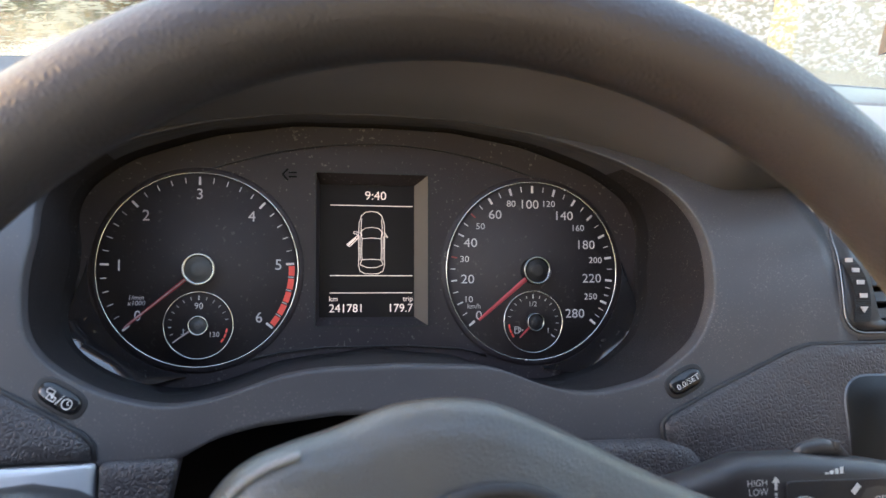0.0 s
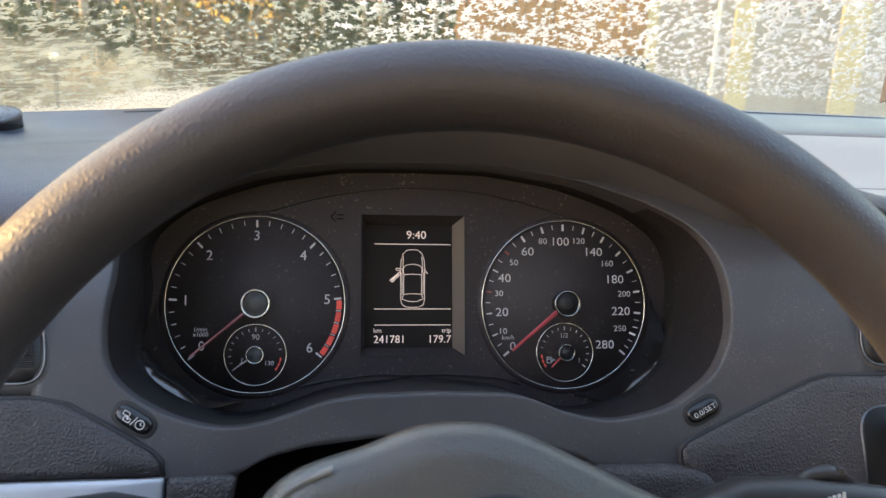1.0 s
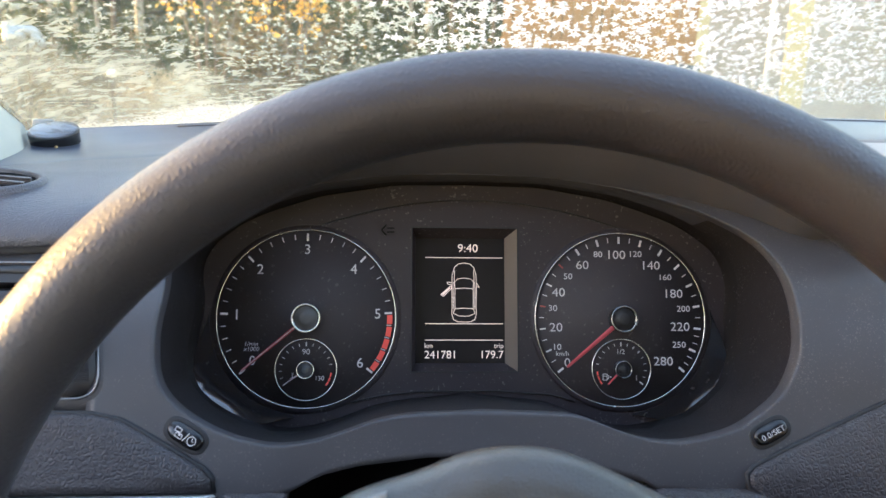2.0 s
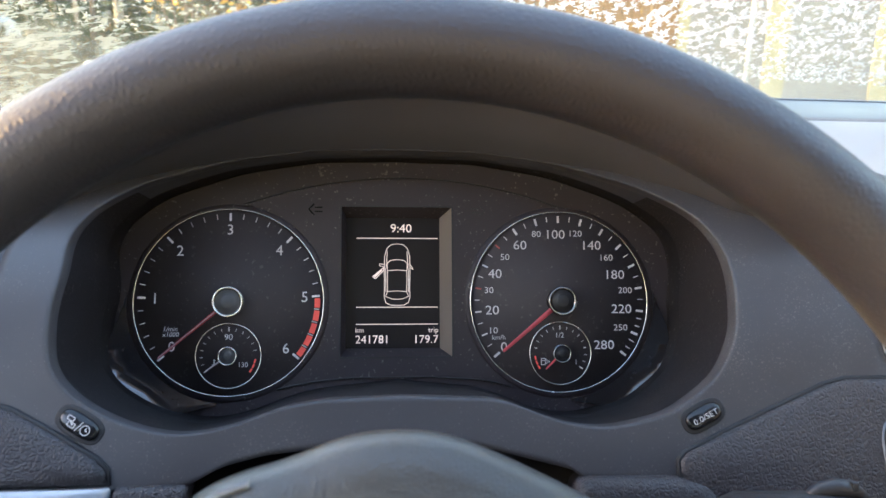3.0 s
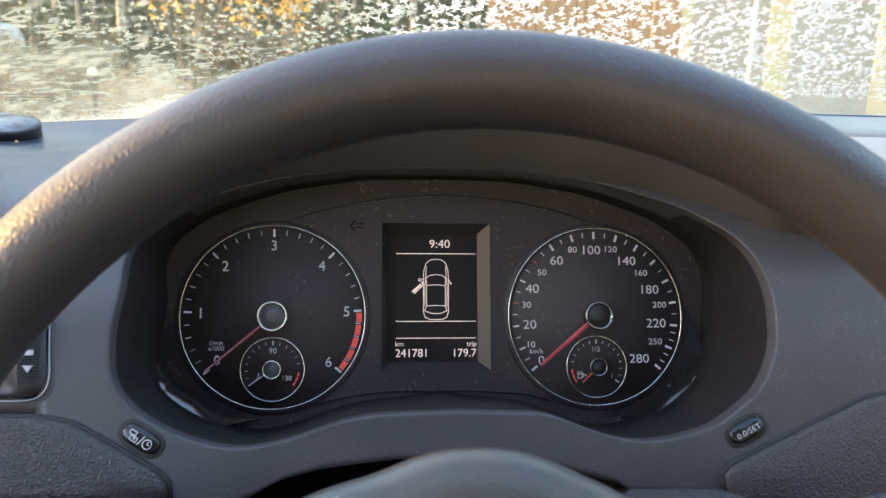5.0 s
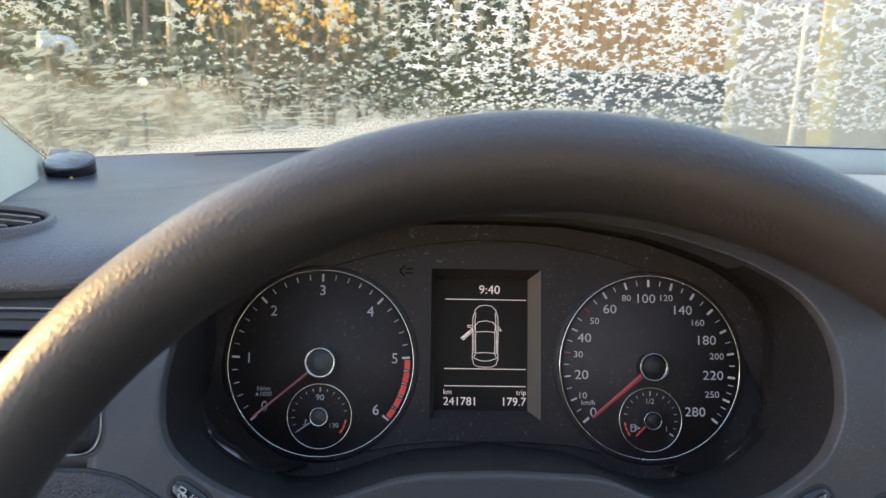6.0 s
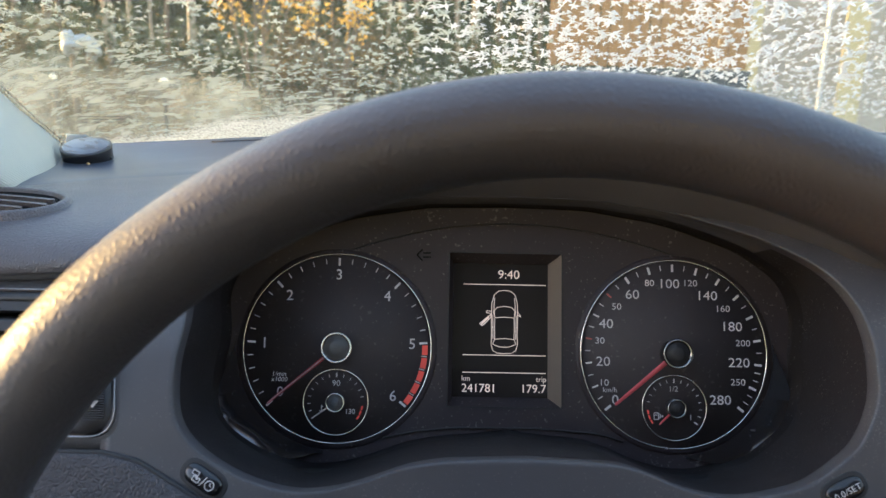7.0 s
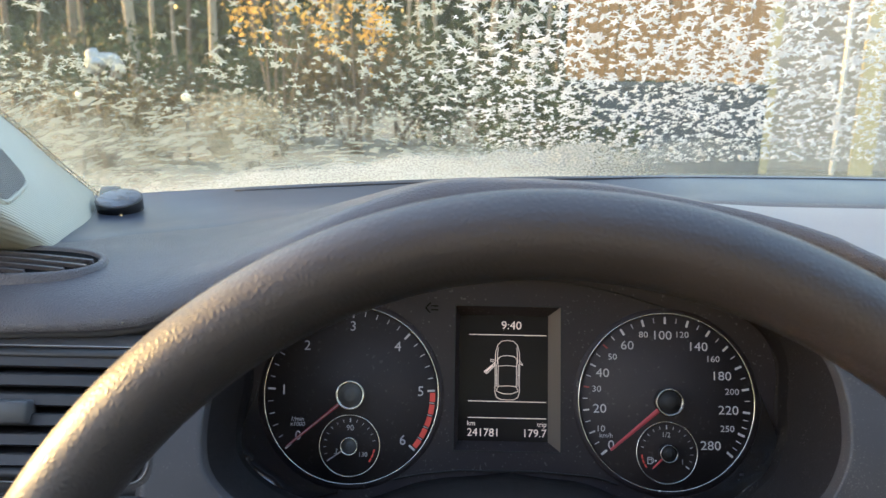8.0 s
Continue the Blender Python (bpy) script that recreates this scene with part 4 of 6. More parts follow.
box(bm, 0.1655, 0.1685, -0.1635, -0.1575, -0.0755, -0.0718, 0.0006)
part("slider_stop", bm, MAT_STALK, wiper)
bm = bmesh.new()
pillow(bm, dense(rounded([(0.1375, -0.113), (0.1905, -0.113), (0.1905, -0.0855), (0.1375, -0.0845)], 0.003)), 0.0, 0.002, 0.001, depth=lambda x, z: -0.1716)
part("symbol_field", bm, MAT_BLACK, wiper, "darker field behind the symbols")
SY = -0.1722
for txt, x, z, h in (("HIGH", 0.1250, -0.0842, 0.0025), ("LOW", 0.1255, -0.0876, 0.0025), ("OFF", 0.1790, -0.0930, 0.0027)):
    part("lettering", lettering(txt, h, (x, z), SY + (0.0006 if x < 0.13 else 0)), MAT_MARK, wiper, smooth=False)
bm = bmesh.new()
strokes(bm, [(0.1328, -0.0872), (0.1328, -0.0842)], 0.0011, SY + 0.0004)
for k in range(5):
    w = 0.0016 - 0.0003 * k
    bar(bm, (0.1328 - w, -0.0842 + 0.0004 * k), (0.1328 + w, -0.0842 + 0.0004 * k), 0.0004, SY + 0.0004)
for z in (-0.0888, -0.0904):
    bar(bm, (0.1328, z - 0.0005), (0.1328, z + 0.0005), 0.0011, SY + 0.0004)
part("arrow", bm, MAT_MARK, wiper, smooth=False)
for k in range(4):
    bm = bmesh.new()
    bar(bm, (0.1555 + 0.0022 * k, -0.0826), (0.1555 + 0.0022 * k, -0.0818 + 0.0006 * k), 0.0015, SY + 0.0010)
    part("interval_bar", bm, MAT_MARK, wiper, smooth=False)
bm = bmesh.new()
strokes(bm, [(0.1405, -0.0912), (0.1430, -0.0903), (0.1460, -0.0903), (0.1486, -0.0912), (0.1466, -0.0950), (0.1426, -0.0950)], 0.0005, SY, True)
bar(bm, (0.1424, -0.0915), (0.1446, -0.0955), 0.0005, SY)
strokes(bm, [(0.1600, -0.0960), (0.1630, -0.0956), (0.1642, -0.0938), (0.1672, -0.0938)], 0.0007, SY)
bar(bm, (0.1660, -0.0900), (0.1690, -0.0870), 0.0022, SY)
part("wipe_symbol", bm, MAT_MARK, wiper, smooth=False)
for k, ch in enumerate(("T", "R", "I", "P")):
    part("lettering", lettering(ch, 0.0026, (0.1930, -0.0890 - 0.0042 * k), -0.1712), MAT_MARK, wiper, smooth=False)

indicator = thing("indicator_stalk", at(-0.05, -0.15, -0.11), "black plastic indicator stalk with rounded head", "stalk", "stalks behind the wheel")
bm = bmesh.new()
stalk_body(bm, [(-0.030, -0.140, -0.115, 0.009, 0.010), (-0.085, -0.165, -0.102, 0.009, 0.011), (-0.100, -0.178, -0.093, 0.011, 0.0135), (-0.112, -0.184, -0.088, 0.012, 0.0165), (-0.124, -0.186, -0.086, 0.012, 0.0175),
                (-0.140, -0.187, -0.087, 0.012, 0.0170), (-0.175, -0.188, -0.089, 0.012, 0.0160), (-0.195, -0.188, -0.090, 0.010, 0.0130)])
part("body", bm, MAT_STALK, indicator)
bm = bmesh.new()
strokes(bm, [(-0.1440, -0.0800), (-0.1400, -0.0780), (-0.1400, -0.0820)], 0.0007, -0.1995, True)
part("arrow", bm, MAT_MARK, indicator, smooth=False)


# ---- air vents ----
def air_vent(x0, x1, z0, z1, wheel_x, sgn, knob_x):
    v = thing("air_vent", at((x0 + x1) / 2, front(z0), z0), "dark side air vent with horizontal slats and bright edge line", "air vent", "air vents of the dash")
    out = dense(rounded([(x0, z0), (x1, z0), (x1, z1), (x0, z1)], 0.013, 8), 0.004)
    cx, cz = (x0 + x1) / 2, (z0 + z1) / 2

    def ring(inset):
        r = []
        for p in out:
            x = cx + (p[0] - cx) * (1 - inset / abs(x1 - cx))
            z = cz + (p[1] - cz) * (1 - inset / abs(z1 - cz))
            r.append((x + sgn * 0.16 * (z - z0 - 0.012), z))
        return r
    bm = bmesh.new()
    loft(bm, [[(p[0], front(p[1]) + 0.010, p[1]) for p in ring(-0.006)], [(p[0], front(p[1]) + 0.0006, p[1]) for p in ring(-0.006)], [(p[0], front(p[1]) - 0.0002, p[1]) for p in ring(-0.0004)]], True)
    part("surround", bm, MAT_FASCIA, v)
    bm = bmesh.new()
    tube(bm, [(p[0], front(p[1]) - 0.0008, p[1]) for p in ring(0.0002)], 0.00045, 8, True)
    part("edge_line", bm, MAT_TRIMLINE, v, "thin bright edge line")
    bm = bmesh.new()
    inner = rounded([(wheel_x + sgn * 0.011, z0 + 0.006), (x0 + 0.004 if sgn < 0 else x1 - 0.004, z0 + 0.006), (x0 + 0.004 if sgn < 0 else x1 - 0.004, z1 - 0.006), (wheel_x + sgn * 0.011, z1 - 0.006)], 0.004, 10)
    inner = dense(inner, 0.003)
    a = sorted(ring(0.001), key=lambda p: math.atan2(p[1] - cz, p[0] - cx))
    icx = sum(p[0] for p in inner) / len(inner)
    ang_in = np.array([math.atan2(p[1] - cz, p[0] - icx) for p in inner])
    rad_in = np.array([math.hypot(p[1] - cz, p[0] - icx) for p in inner])
    o = np.argsort(ang_in)
    b = []
    for p in a:
        t = math.atan2((p[1] - cz), (p[0] - icx))
        rr = float(np.interp(t, np.r_[ang_in[o] - math.tau, ang_in[o], ang_in[o] + math.tau], np.r_[rad_in[o]] .repeat(1).tolist() * 3))
        b.append((icx + rr * math.cos(t), cz + rr * math.sin(t)))
    loft(bm, [[(p[0], front(p[1]) + 0.002, p[1]) for p in a], [(p[0], front(p[1]) - 0.0008, p[1]) for p in ring_sorted(a, cx, cz, 0.0012)], [(p[0], front(p[1]) - 0.0006, p[1]) for p in b], [(p[0], front(p[1]) + 0.030, p[1]) for p in b]], True, False, True)
    part("bezel", bm, MAT_STALK, v, "dark smooth bezel")
    lo, hi = (x0 + 0.004, wheel_x - 0.011) if sgn < 0 else (wheel_x + 0.011, x1 - 0.004)
    for k in range(6):
        z = z0 + 0.010 + (z1 - z0 - 0.018) * k / 5
        bm = bmesh.new()
        y = front(z)
        rows = []
        for x in np.linspace(lo, hi, 8):
            rows.append([(x, y + 0.0016, z - 0.0034), (x, y - 0.0002, z - 0.0024), (x, y + 0.0014, z + 0.0022), (x, y + 0.0022, z + 0.0027), (x, y + 0.018, z + 0.0046), (x, y + 0.018, z + 0.0020)])
        loft(bm, rows, True, True, True)
        part("slat", bm, MAT_STALK, v, smooth=False)
    bm = bmesh.new()
    zk = z0 + (z1 - z0) * 0.50
    box(bm, knob_x - 0.013, knob_x + 0.013, front(zk) - 0.005, front(zk) + 0.006, zk - 0.006, zk + 0.0055, 0.0015)
    part("knob", bm, MAT_HUB, v, "flat grey slider knob")
    # thumb wheel
    bm = bmesh.new()
    zc = z0 + (z1 - z0) * 0.48 - 0.0140
    hw = 0.0046
    rows = []
    for k in range(105):
        a = radians(-38 + 104 * k / 104)
        r = 0.030 + (0.0004 if k % 2 else 0.0)
        yc = front(zc) + 0.026
        rows.append([(wheel_x + s * hw, yc - r * math.cos(a), zc + r * math.sin(a)) for s in (-1, -0.9, 0.9, 1)])
    loft(bm, rows)
    part("thumb_wheel", bm, MAT_BLACK, v, "ribbed black thumb wheel with white marks", smooth=False)
    for k, kind in enumerate(("tri", "box", "box", "box", "box")):
        a = radians(-5 + 13 * k)
        yc = front(zc) + 0.026 - 0.0309 * math.cos(a)
        z = zc + 0.0309 * math.sin(a)
        bm = bmesh.new()
        if kind == "box":
            box(bm, wheel_x - 0.0020, wheel_x + 0.0020, yc - 0.0003, yc + 0.0006, z - 0.0011, z + 0.0011)
        else:
            s = -1 if kind == "tri" else 1
            pts = [(wheel_x - 0.0022, z - s * 0.0014), (wheel_x + 0.0022, z - s * 0.0014), (wheel_x, z + s * 0.0016)]
            loft(bm, [[(p[0], yc + 0.001, p[1]) for p in pts], [(p[0], yc - 0.0003, p[1]) for p in pts]], True, True, True)
        part("wheel_mark", bm, MAT_PRINT, v, smooth=False)


def ring_sorted(a, cx, cz, inset):
    return [(p[0] + (cx - p[0]) * inset / max(1e-6, math.hypot(p[0] - cx, p[1] - cz)), p[1] + (cz - p[1]) * inset / max(1e-6, math.hypot(p[0] - cx, p[1] - cz))) for p in a]


air_vent(-0.325, -0.1785, -0.0378, 0.0265, -0.1870, -1, -0.253)
air_vent(0.2280, 0.345, -0.0335, 0.0265, 0.2372, 1, 0.30)

# the oval demister outlet in the dash top, by the door
outlet = thing("demister_outlet", at(-0.28, -0.03, 0.072), "oval demister outlet with slanting fins in the dash top", "air vent")
OC, OU = Vector((-0.291, -0.037, pad_z(-0.287, -0.037) + 0.0030)), Vector((1.0, 0.0, (pad_z(-0.245, -0.028) - pad_z(-0.32, -0.028)) / 0.075)).normalized()
OV = Vector((0.0, 0.030, pad_z(-0.283, -0.013) - pad_z(-0.283, -0.043))).normalized()
OV = (OV - OU * OV.dot(OU)).normalized()
ON = OU.cross(OV).normalized()


def oval_pt(a, ru, rv, h):
    return tuple(OC + OU * (ru * math.copysign(abs(math.cos(a)) ** 0.85, math.cos(a))) + OV * (rv * math.copysign(abs(math.sin(a)) ** 0.9, math.sin(a))) + ON * h)


bm = bmesh.new()
loft(bm, [[oval_pt(k * math.tau / 64, ru, rv, h) for k in range(64)] for ru, rv, h in ((0.060, 0.027, -0.008), (0.057, 0.0240, -0.0006), (0.0555, 0.0225, 0.0004), (0.0535, 0.0208, 0.0), (0.0525, 0.0198, -0.004))], True)
part("frame", bm, MAT_PAD, outlet)
# shallow flat disc; its near-black colour stands in for the shade down the outlet
bm = bmesh.new()
loft(bm, [[oval_pt(k * math.tau / 48, ru, rv, h) for k in range(48)] for ru, rv, h in ((0.052, 0.020, -0.0016), (0.0001, 0.0001, -0.0016))], True)
part("shaft", bm, material("shaft_shade_black", (0.004, 0.0035, 0.0035), 0.9, spec=0.1), outlet, "flat black disc standing in for the shade of the shaft")
for v0 in (-0.0140, -0.0060, 0.0020, 0.0100):
    us = [u for u in np.linspace(-0.0505, 0.0505, 41) if abs(v0 - 0.16 * u) < 0.0192 * math.sqrt(1 - (u / 0.0535) ** 2)]
    bm = bmesh.new()
    rows = []
    for u in np.linspace(us[0], us[-1], 9):
        p = OC + OU * u + OV * (v0 - 0.16 * u - 0.0022 * (u / 0.05) ** 2)
        rows.append([tuple(p + ON * 0.0008 - OV * 0.0012), tuple(p + ON * 0.0010 + OV * 0.0005), tuple(p + OV * 0.0010 - ON * 0.0016), tuple(p - OV * 0.0008 - ON * 0.0016)])
    loft(bm, rows, True, True, True)
    part("fin", bm, MAT_PAD, outlet, smooth=False)

# centre vents, only their edge comes into view
bm = bmesh.new()
cv = thing("centre_vent", at(0.36, -0.03, 0.0), "dark slotted centre air vent under the dash top", "air vent")
box(bm, 0.262, 0.46, front(0.04) - 0.002, front(0.04) + 0.02, 0.030, 0.0335, 0.001)
part("frame", bm, MAT_STALK, cv, smooth=False)

# ---- puck on the dash ----
puck = thing("round_sensor_puck", at(-0.288, 0.095, 0.122), "small round black puck with glossy top on the dash ledge", "gadget")
PC = Vector((-0.2895, 0.100, 0.1350))
PN = Vector((0.02, -0.60, 0.80)).normalized()
PU = Vector((1, 0.05, 0.02)).normalized()
PU = (PU - PN * PU.dot(PN)).normalized()
PV = PN.cross(PU)


def puck_ring(r, h, n=48):
    return [tuple(PC + PU * (r * math.cos(k * math.tau / n)) + PV * (r * math.sin(k * math.tau / n)) + PN * h) for k in range(n)]


bm = bmesh.new()
loft(bm, [puck_ring(r, h) for r, h in ((0.0150, -0.017), (0.0164, -0.015), (0.0170, -0.002), (0.0172, 0.0008), (0.0168, 0.0014), (0.0152, 0.0014))], True, True, False)
part("case", bm, MAT_PUCK, puck)
bm = bmesh.new()
loft(bm, [puck_ring(r, h) for r, h in ((0.0160, 0.0010), (0.0159, 0.0016), (0.0150, 0.0018), (0.0003, 0.0018))], True, False, True)
part("glossy_top", bm, MAT_PUCKLENS, puck, "glossy reflecting lens")
bm = bmesh.new()
bmesh.ops.create_uvsphere(bm, u_segments=12, v_segments=8, radius=0.0014)
bmesh.ops.translate(bm, vec=PC + PU * 0.006 - PV * 0.0168 - PN * 0.005, verts=bm.verts)
part("indicator_dot", bm, MAT_LED, puck, "tiny brass dot")
bm = bmesh.new()
box(bm, -0.3150, -0.2995, 0.121, 0.126, 0.125, 0.1500, 0.001)
part("clip", bm, MAT_GRILLE, puck, "small grey clip")

# ---- phone holder at the right ----
holder = thing("phone_holder", at(0.25, -0.10, 0.05), "grey phone held in a black cradle above the centre vents", "phone holder")
bm = bmesh.new()
base = Vector((0.2035, -0.160, 0.0912))
prof = [(0.0, 0.0), (0.008, 0.0018), (0.0125, 0.0065), (0.07, 0.0065), (0.075, 0.012), (0.075, 0.145), (0.0085, 0.145)]
loft(bm, [[tuple(base + Vector((p[0] + 0.24 * p[1], d, p[1]))) for p in prof] for d in (0.0, 0.010)], True, True, True)
part("phone", bm, MAT_FASCIA, holder, "grey slab of the phone", smooth=False)
bm = bmesh.new()
box(bm, 0.2150, 0.2750, -0.1625, -0.1605, 0.103, 0.232, 0.0008)
part("screen", bm, MAT_LCD, holder, "dark phone screen", smooth=False)
bm = bmesh.new()
box(bm, 0.2185, 0.262, -0.164, -0.146, 0.067, 0.0895, 0.005)
part("cradle", bm, MAT_BLACK, holder)
bm = bmesh.new()
tube(bm, [(0.245, -0.150, 0.080), (0.262, -0.11, 0.060), (0.285, -0.055, 0.045)], 0.007, 12)
part("arm", bm, MAT_BLACK, holder)

# ---- windscreen, frost, pillar ----
def on_glass(x, y, h=0.0):
    n = Vector((-(0.0872 - 0.2796 * x), 0.3113, 1.0)).normalized()
    return Vector((x, y, glass_z(x, y))) + n * h


def sheet(bm, x0, x1, y0, y1, h, nx=24, ny=12):
    loft(bm, [[tuple(on_glass(x, y, h)) for x in np.linspace(x0, x1, nx)] for y in np.linspace(y0, y1, ny)])


GX0, GX1, GY0, GY1 = -0.42, 1.10, 0.205, -0.62
mg = bpy.data.materials.new("windscreen_glass")
mg.use_nodes = True
nt = mg.node_tree
nt.nodes.remove(nt.nodes["Principled BSDF"])
tr, gl, mx, fr = (nt.nodes.new(k) for k in ("ShaderNodeBsdfTransparent", "ShaderNodeBsdfGlossy", "ShaderNodeMixShader", "ShaderNodeFresnel"))
tr.inputs[0].default_value = (0.72, 0.79, 0.735, 1)
gl.inputs["Roughness"].default_value = 0.02
fr.inputs[0].default_value = 1.45
nt.links.new(fr.outputs[0], mx.inputs[0])
nt.links.new(tr.outputs[0], mx.inputs[1])
nt.links.new(gl.outputs[0], mx.inputs[2])
nt.links.new(mx.outputs[0], nt.nodes["Material Output"].inputs[0])
windscreen = thing("window_1", at(0.1, 0.19, 0.17), "car windscreen of clear glass, frosted over on the outside", "windscreen", kind="structure")
bm = bmesh.new()
sheet(bm, GX0, GX1, GY0, GY1, 0.0)
pane = part("pane", bm, mg, windscreen, recalc=False)
pane.visible_shadow = False

# thin film of frost, thicker low down and streaked by the wiper
mf = bpy.data.materials.new("frost_film")
mf.use_nodes = True
nt = mf.node_tree
nt.nodes.remove(nt.nodes["Principled BSDF"])
N = nt.nodes.new
tc = N("ShaderNodeTexCoord")
tr, df, tl, add, mx = N("ShaderNodeBsdfTransparent"), N("ShaderNodeBsdfDiffuse"), N("ShaderNodeBsdfTranslucent"), N("ShaderNodeMixShader"), N("ShaderNodeMixShader")
frost = N("ShaderNodeMix")
frost.data_type = "RGBA"
frost.inputs[6].default_value, frost.inputs[7].default_value = (0.298, 0.322, 0.284, 1), (0.43, 0.45, 0.43, 1)
nt.links.new(frost.outputs[2], df.inputs[0])
nt.links.new(frost.outputs[2], tl.inputs[0])
add.inputs[0].default_value = 0.65
nt.links.new(df.outputs[0], add.inputs[1])
nt.links.new(tl.outputs[0], add.inputs[2])


def math_node(op, a, b=None, c=None):
    n = N("ShaderNodeMath")
    n.operation = op
    n.use_clamp = False
    for i, v in enumerate((a, b, c)):
        if v is None:
            continue
        if isinstance(v, (int, float)):
            n.inputs[i].default_value = v
        else:
            nt.links.new(v, n.inputs[i])
    return n.outputs[0]


def ramp_node(v, a, b, lo=0.0, hi=1.0):
    n = N("ShaderNodeMapRange")
    n.interpolation_type = "SMOOTHSTEP"
    for k, q in (("From Min", a), ("From Max", b), ("To Min", lo), ("To Max", hi)):
        n.inputs[k].default_value = q
    nt.links.new(v, n.inputs["Value"])
    return n.outputs[0]


uvn = N("ShaderNodeUVMap")
uvn.uv_map = "glass"
sep = N("ShaderNodeSeparateXYZ")
nt.links.new(uvn.outputs[0], sep.inputs[0])
gx, gy = sep.outputs[0], sep.outputs[1]
# distance and streaks round the wiper's pivot
px = math_node("SUBTRACT", gx, -0.22)
py = math_node("SUBTRACT", gy, 0.75)
rad = math_node("SQRT", math_node("ADD", math_node("MULTIPLY", px, px), math_node("MULTIPLY", py, py)))
ns = N("ShaderNodeTexNoise")
ns.inputs["Scale"].default_value, ns.inputs["Detail"].default_value = 14, 3
nt.links.new(uvn.outputs[0], ns.inputs["Vector"])
cmb = N("ShaderNodeCombineXYZ")
nt.links.new(math_node("MULTIPLY_ADD", ns.outputs["Fac"], 0.02, math_node("MULTIPLY", rad, 1.0)), cmb.inputs[0])
nt.links.new(math_node("MULTIPLY", gx, 0.28), cmb.inputs[1])
streak = N("ShaderNodeTexNoise")
streak.inputs["Scale"].default_value, streak.inputs["Detail"].default_value, streak.inputs["Roughness"].default_value = 210, 4, 0.70
nt.links.new(cmb.outputs[0], streak.inputs["Vector"])
blot = N("ShaderNodeTexNoise")
blot.inputs["Scale"].default_value, blot.inputs["Detail"].default_value = 22, 6
nt.links.new(uvn.outputs[0], blot.inputs["Vector"])
fine = N("ShaderNodeTexNoise")
fine.inputs["Scale"].default_value, fine.inputs["Detail"].default_value = 500, 4
nt.links.new(uvn.outputs[0], fine.inputs["Vector"])
# how far a place lies below the slanting upper edge of the wiped film
below = math_node("ADD", math_node("SUBTRACT", math_node("MULTIPLY_ADD", gx, -0.48, -0.147), math_node("MULTIPLY", gy, -1.0)), math_node("MULTIPLY", math_node("SUBTRACT", blot.outputs["Fac"], 0.5), 0.07))
patch = ramp_node(blot.outputs["Fac"], 0.38, 0.60, 0.48, 1.08)
st = ramp_node(streak.outputs["Fac"], 0.42, 0.60)
veil_l = math_node("MULTIPLY", math_node("MULTIPLY", ramp_node(below, 0.012, 0.060), patch), math_node("MULTIPLY_ADD", st, 0.30, 0.45))
veil_s = math_node("MULTIPLY", ramp_node(below, -0.040, 0.020), math_node("MULTIPLY", ramp_node(streak.outputs["Fac"], 0.50, 0.56), 0.66))
low_edge = math_node("ADD", gy, math_node("MULTIPLY", math_node("SUBTRACT", blot.outputs["Fac"], 0.5), 0.05))
hem = math_node("MULTIPLY", math_node("MULTIPLY", ramp_node(low_edge, 0.122, 0.150), ramp_node(gx, 0.0, 0.22, 1.0, 0.4)), math_node("MULTIPLY_ADD", ramp_node(fine.outputs["Fac"], 0.4, 0.6), 0.28, 0.56))
right_veil = math_node("MULTIPLY", ramp_node(gx, 0.10, 0.34), math_node("MULTIPLY_ADD", blot.outputs["Fac"], 0.18, 0.12))
base_veil = math_node("MULTIPLY_ADD", blot.outputs["Fac"], 0.15, 0.03)
cover = math_node("MAXIMUM", math_node("MAXIMUM", veil_l, veil_s), math_node("MAXIMUM", hem, math_node("MAXIMUM", right_veil, base_veil)))
nt.links.new(cover, mx.inputs[0])
nt.links.new(ramp_node(hem, 0.15, 0.75), frost.inputs[0])
nt.links.new(tr.outputs[0], mx.inputs[1])
nt.links.new(add.outputs[0], mx.inputs[2])
nt.links.new(mx.outputs[0], nt.nodes["Material Output"].inputs[0])
bm = bmesh.new()
sheet(bm, GX0, GX1, GY0, GY1, 0.0052, 60, 40)
uvl = bm.loops.layers.uv.new("glass")
for f in bm.faces:
    for l in f.loops:
        l[uvl].uv = (l.vert.co.x, l.vert.co.y)
part("frost_film", bm, mf, windscreen, "thin whitish film of frost streaked by the wiper", recalc=False)

# ice stars: thick and white over the passenger's side, thin and creamy over the driver's
def ice_material(name, white, through_it, solid):
    m = bpy.data.materials.new(name)
    m.use_nodes = True
    nt = m.node_tree
    b = nt.nodes["Principled BSDF"]
    b.inputs["Base Color"].default_value, b.inputs["Roughness"].default_value = (*white, 1), 0.45
    tl, mx = nt.nodes.new("ShaderNodeBsdfTranslucent"), nt.nodes.new("ShaderNodeMixShader")
    tl.inputs[0].default_value = (*through_it, 1)
    gi = nt.nodes.new("ShaderNodeNewGeometry")
    mr = nt.nodes.new("ShaderNodeMapRange")
    mr.inputs["To Min"].default_value, mr.inputs["To Max"].default_value = 0.45, 0.75
    nt.links.new(gi.outputs["Random Per Island"], mr.inputs["Value"])
    nt.links.new(mr.outputs[0], mx.inputs[0])
    nt.links.new(b.outputs[0], mx.inputs[1])
    nt.links.new(tl.outputs[0], mx.inputs[2])
    clear, thin = nt.nodes.new("ShaderNodeBsdfTransparent"), nt.nodes.new("ShaderNodeMixShader")
    thin.inputs[0].default_value = solid
    nt.links.new(clear.outputs[0], thin.inputs[1])
    nt.links.new(mx.outputs[0], thin.inputs[2])
    nt.links.new(thin.outputs[0], nt.nodes["Material Output"].inputs[0])
    return m


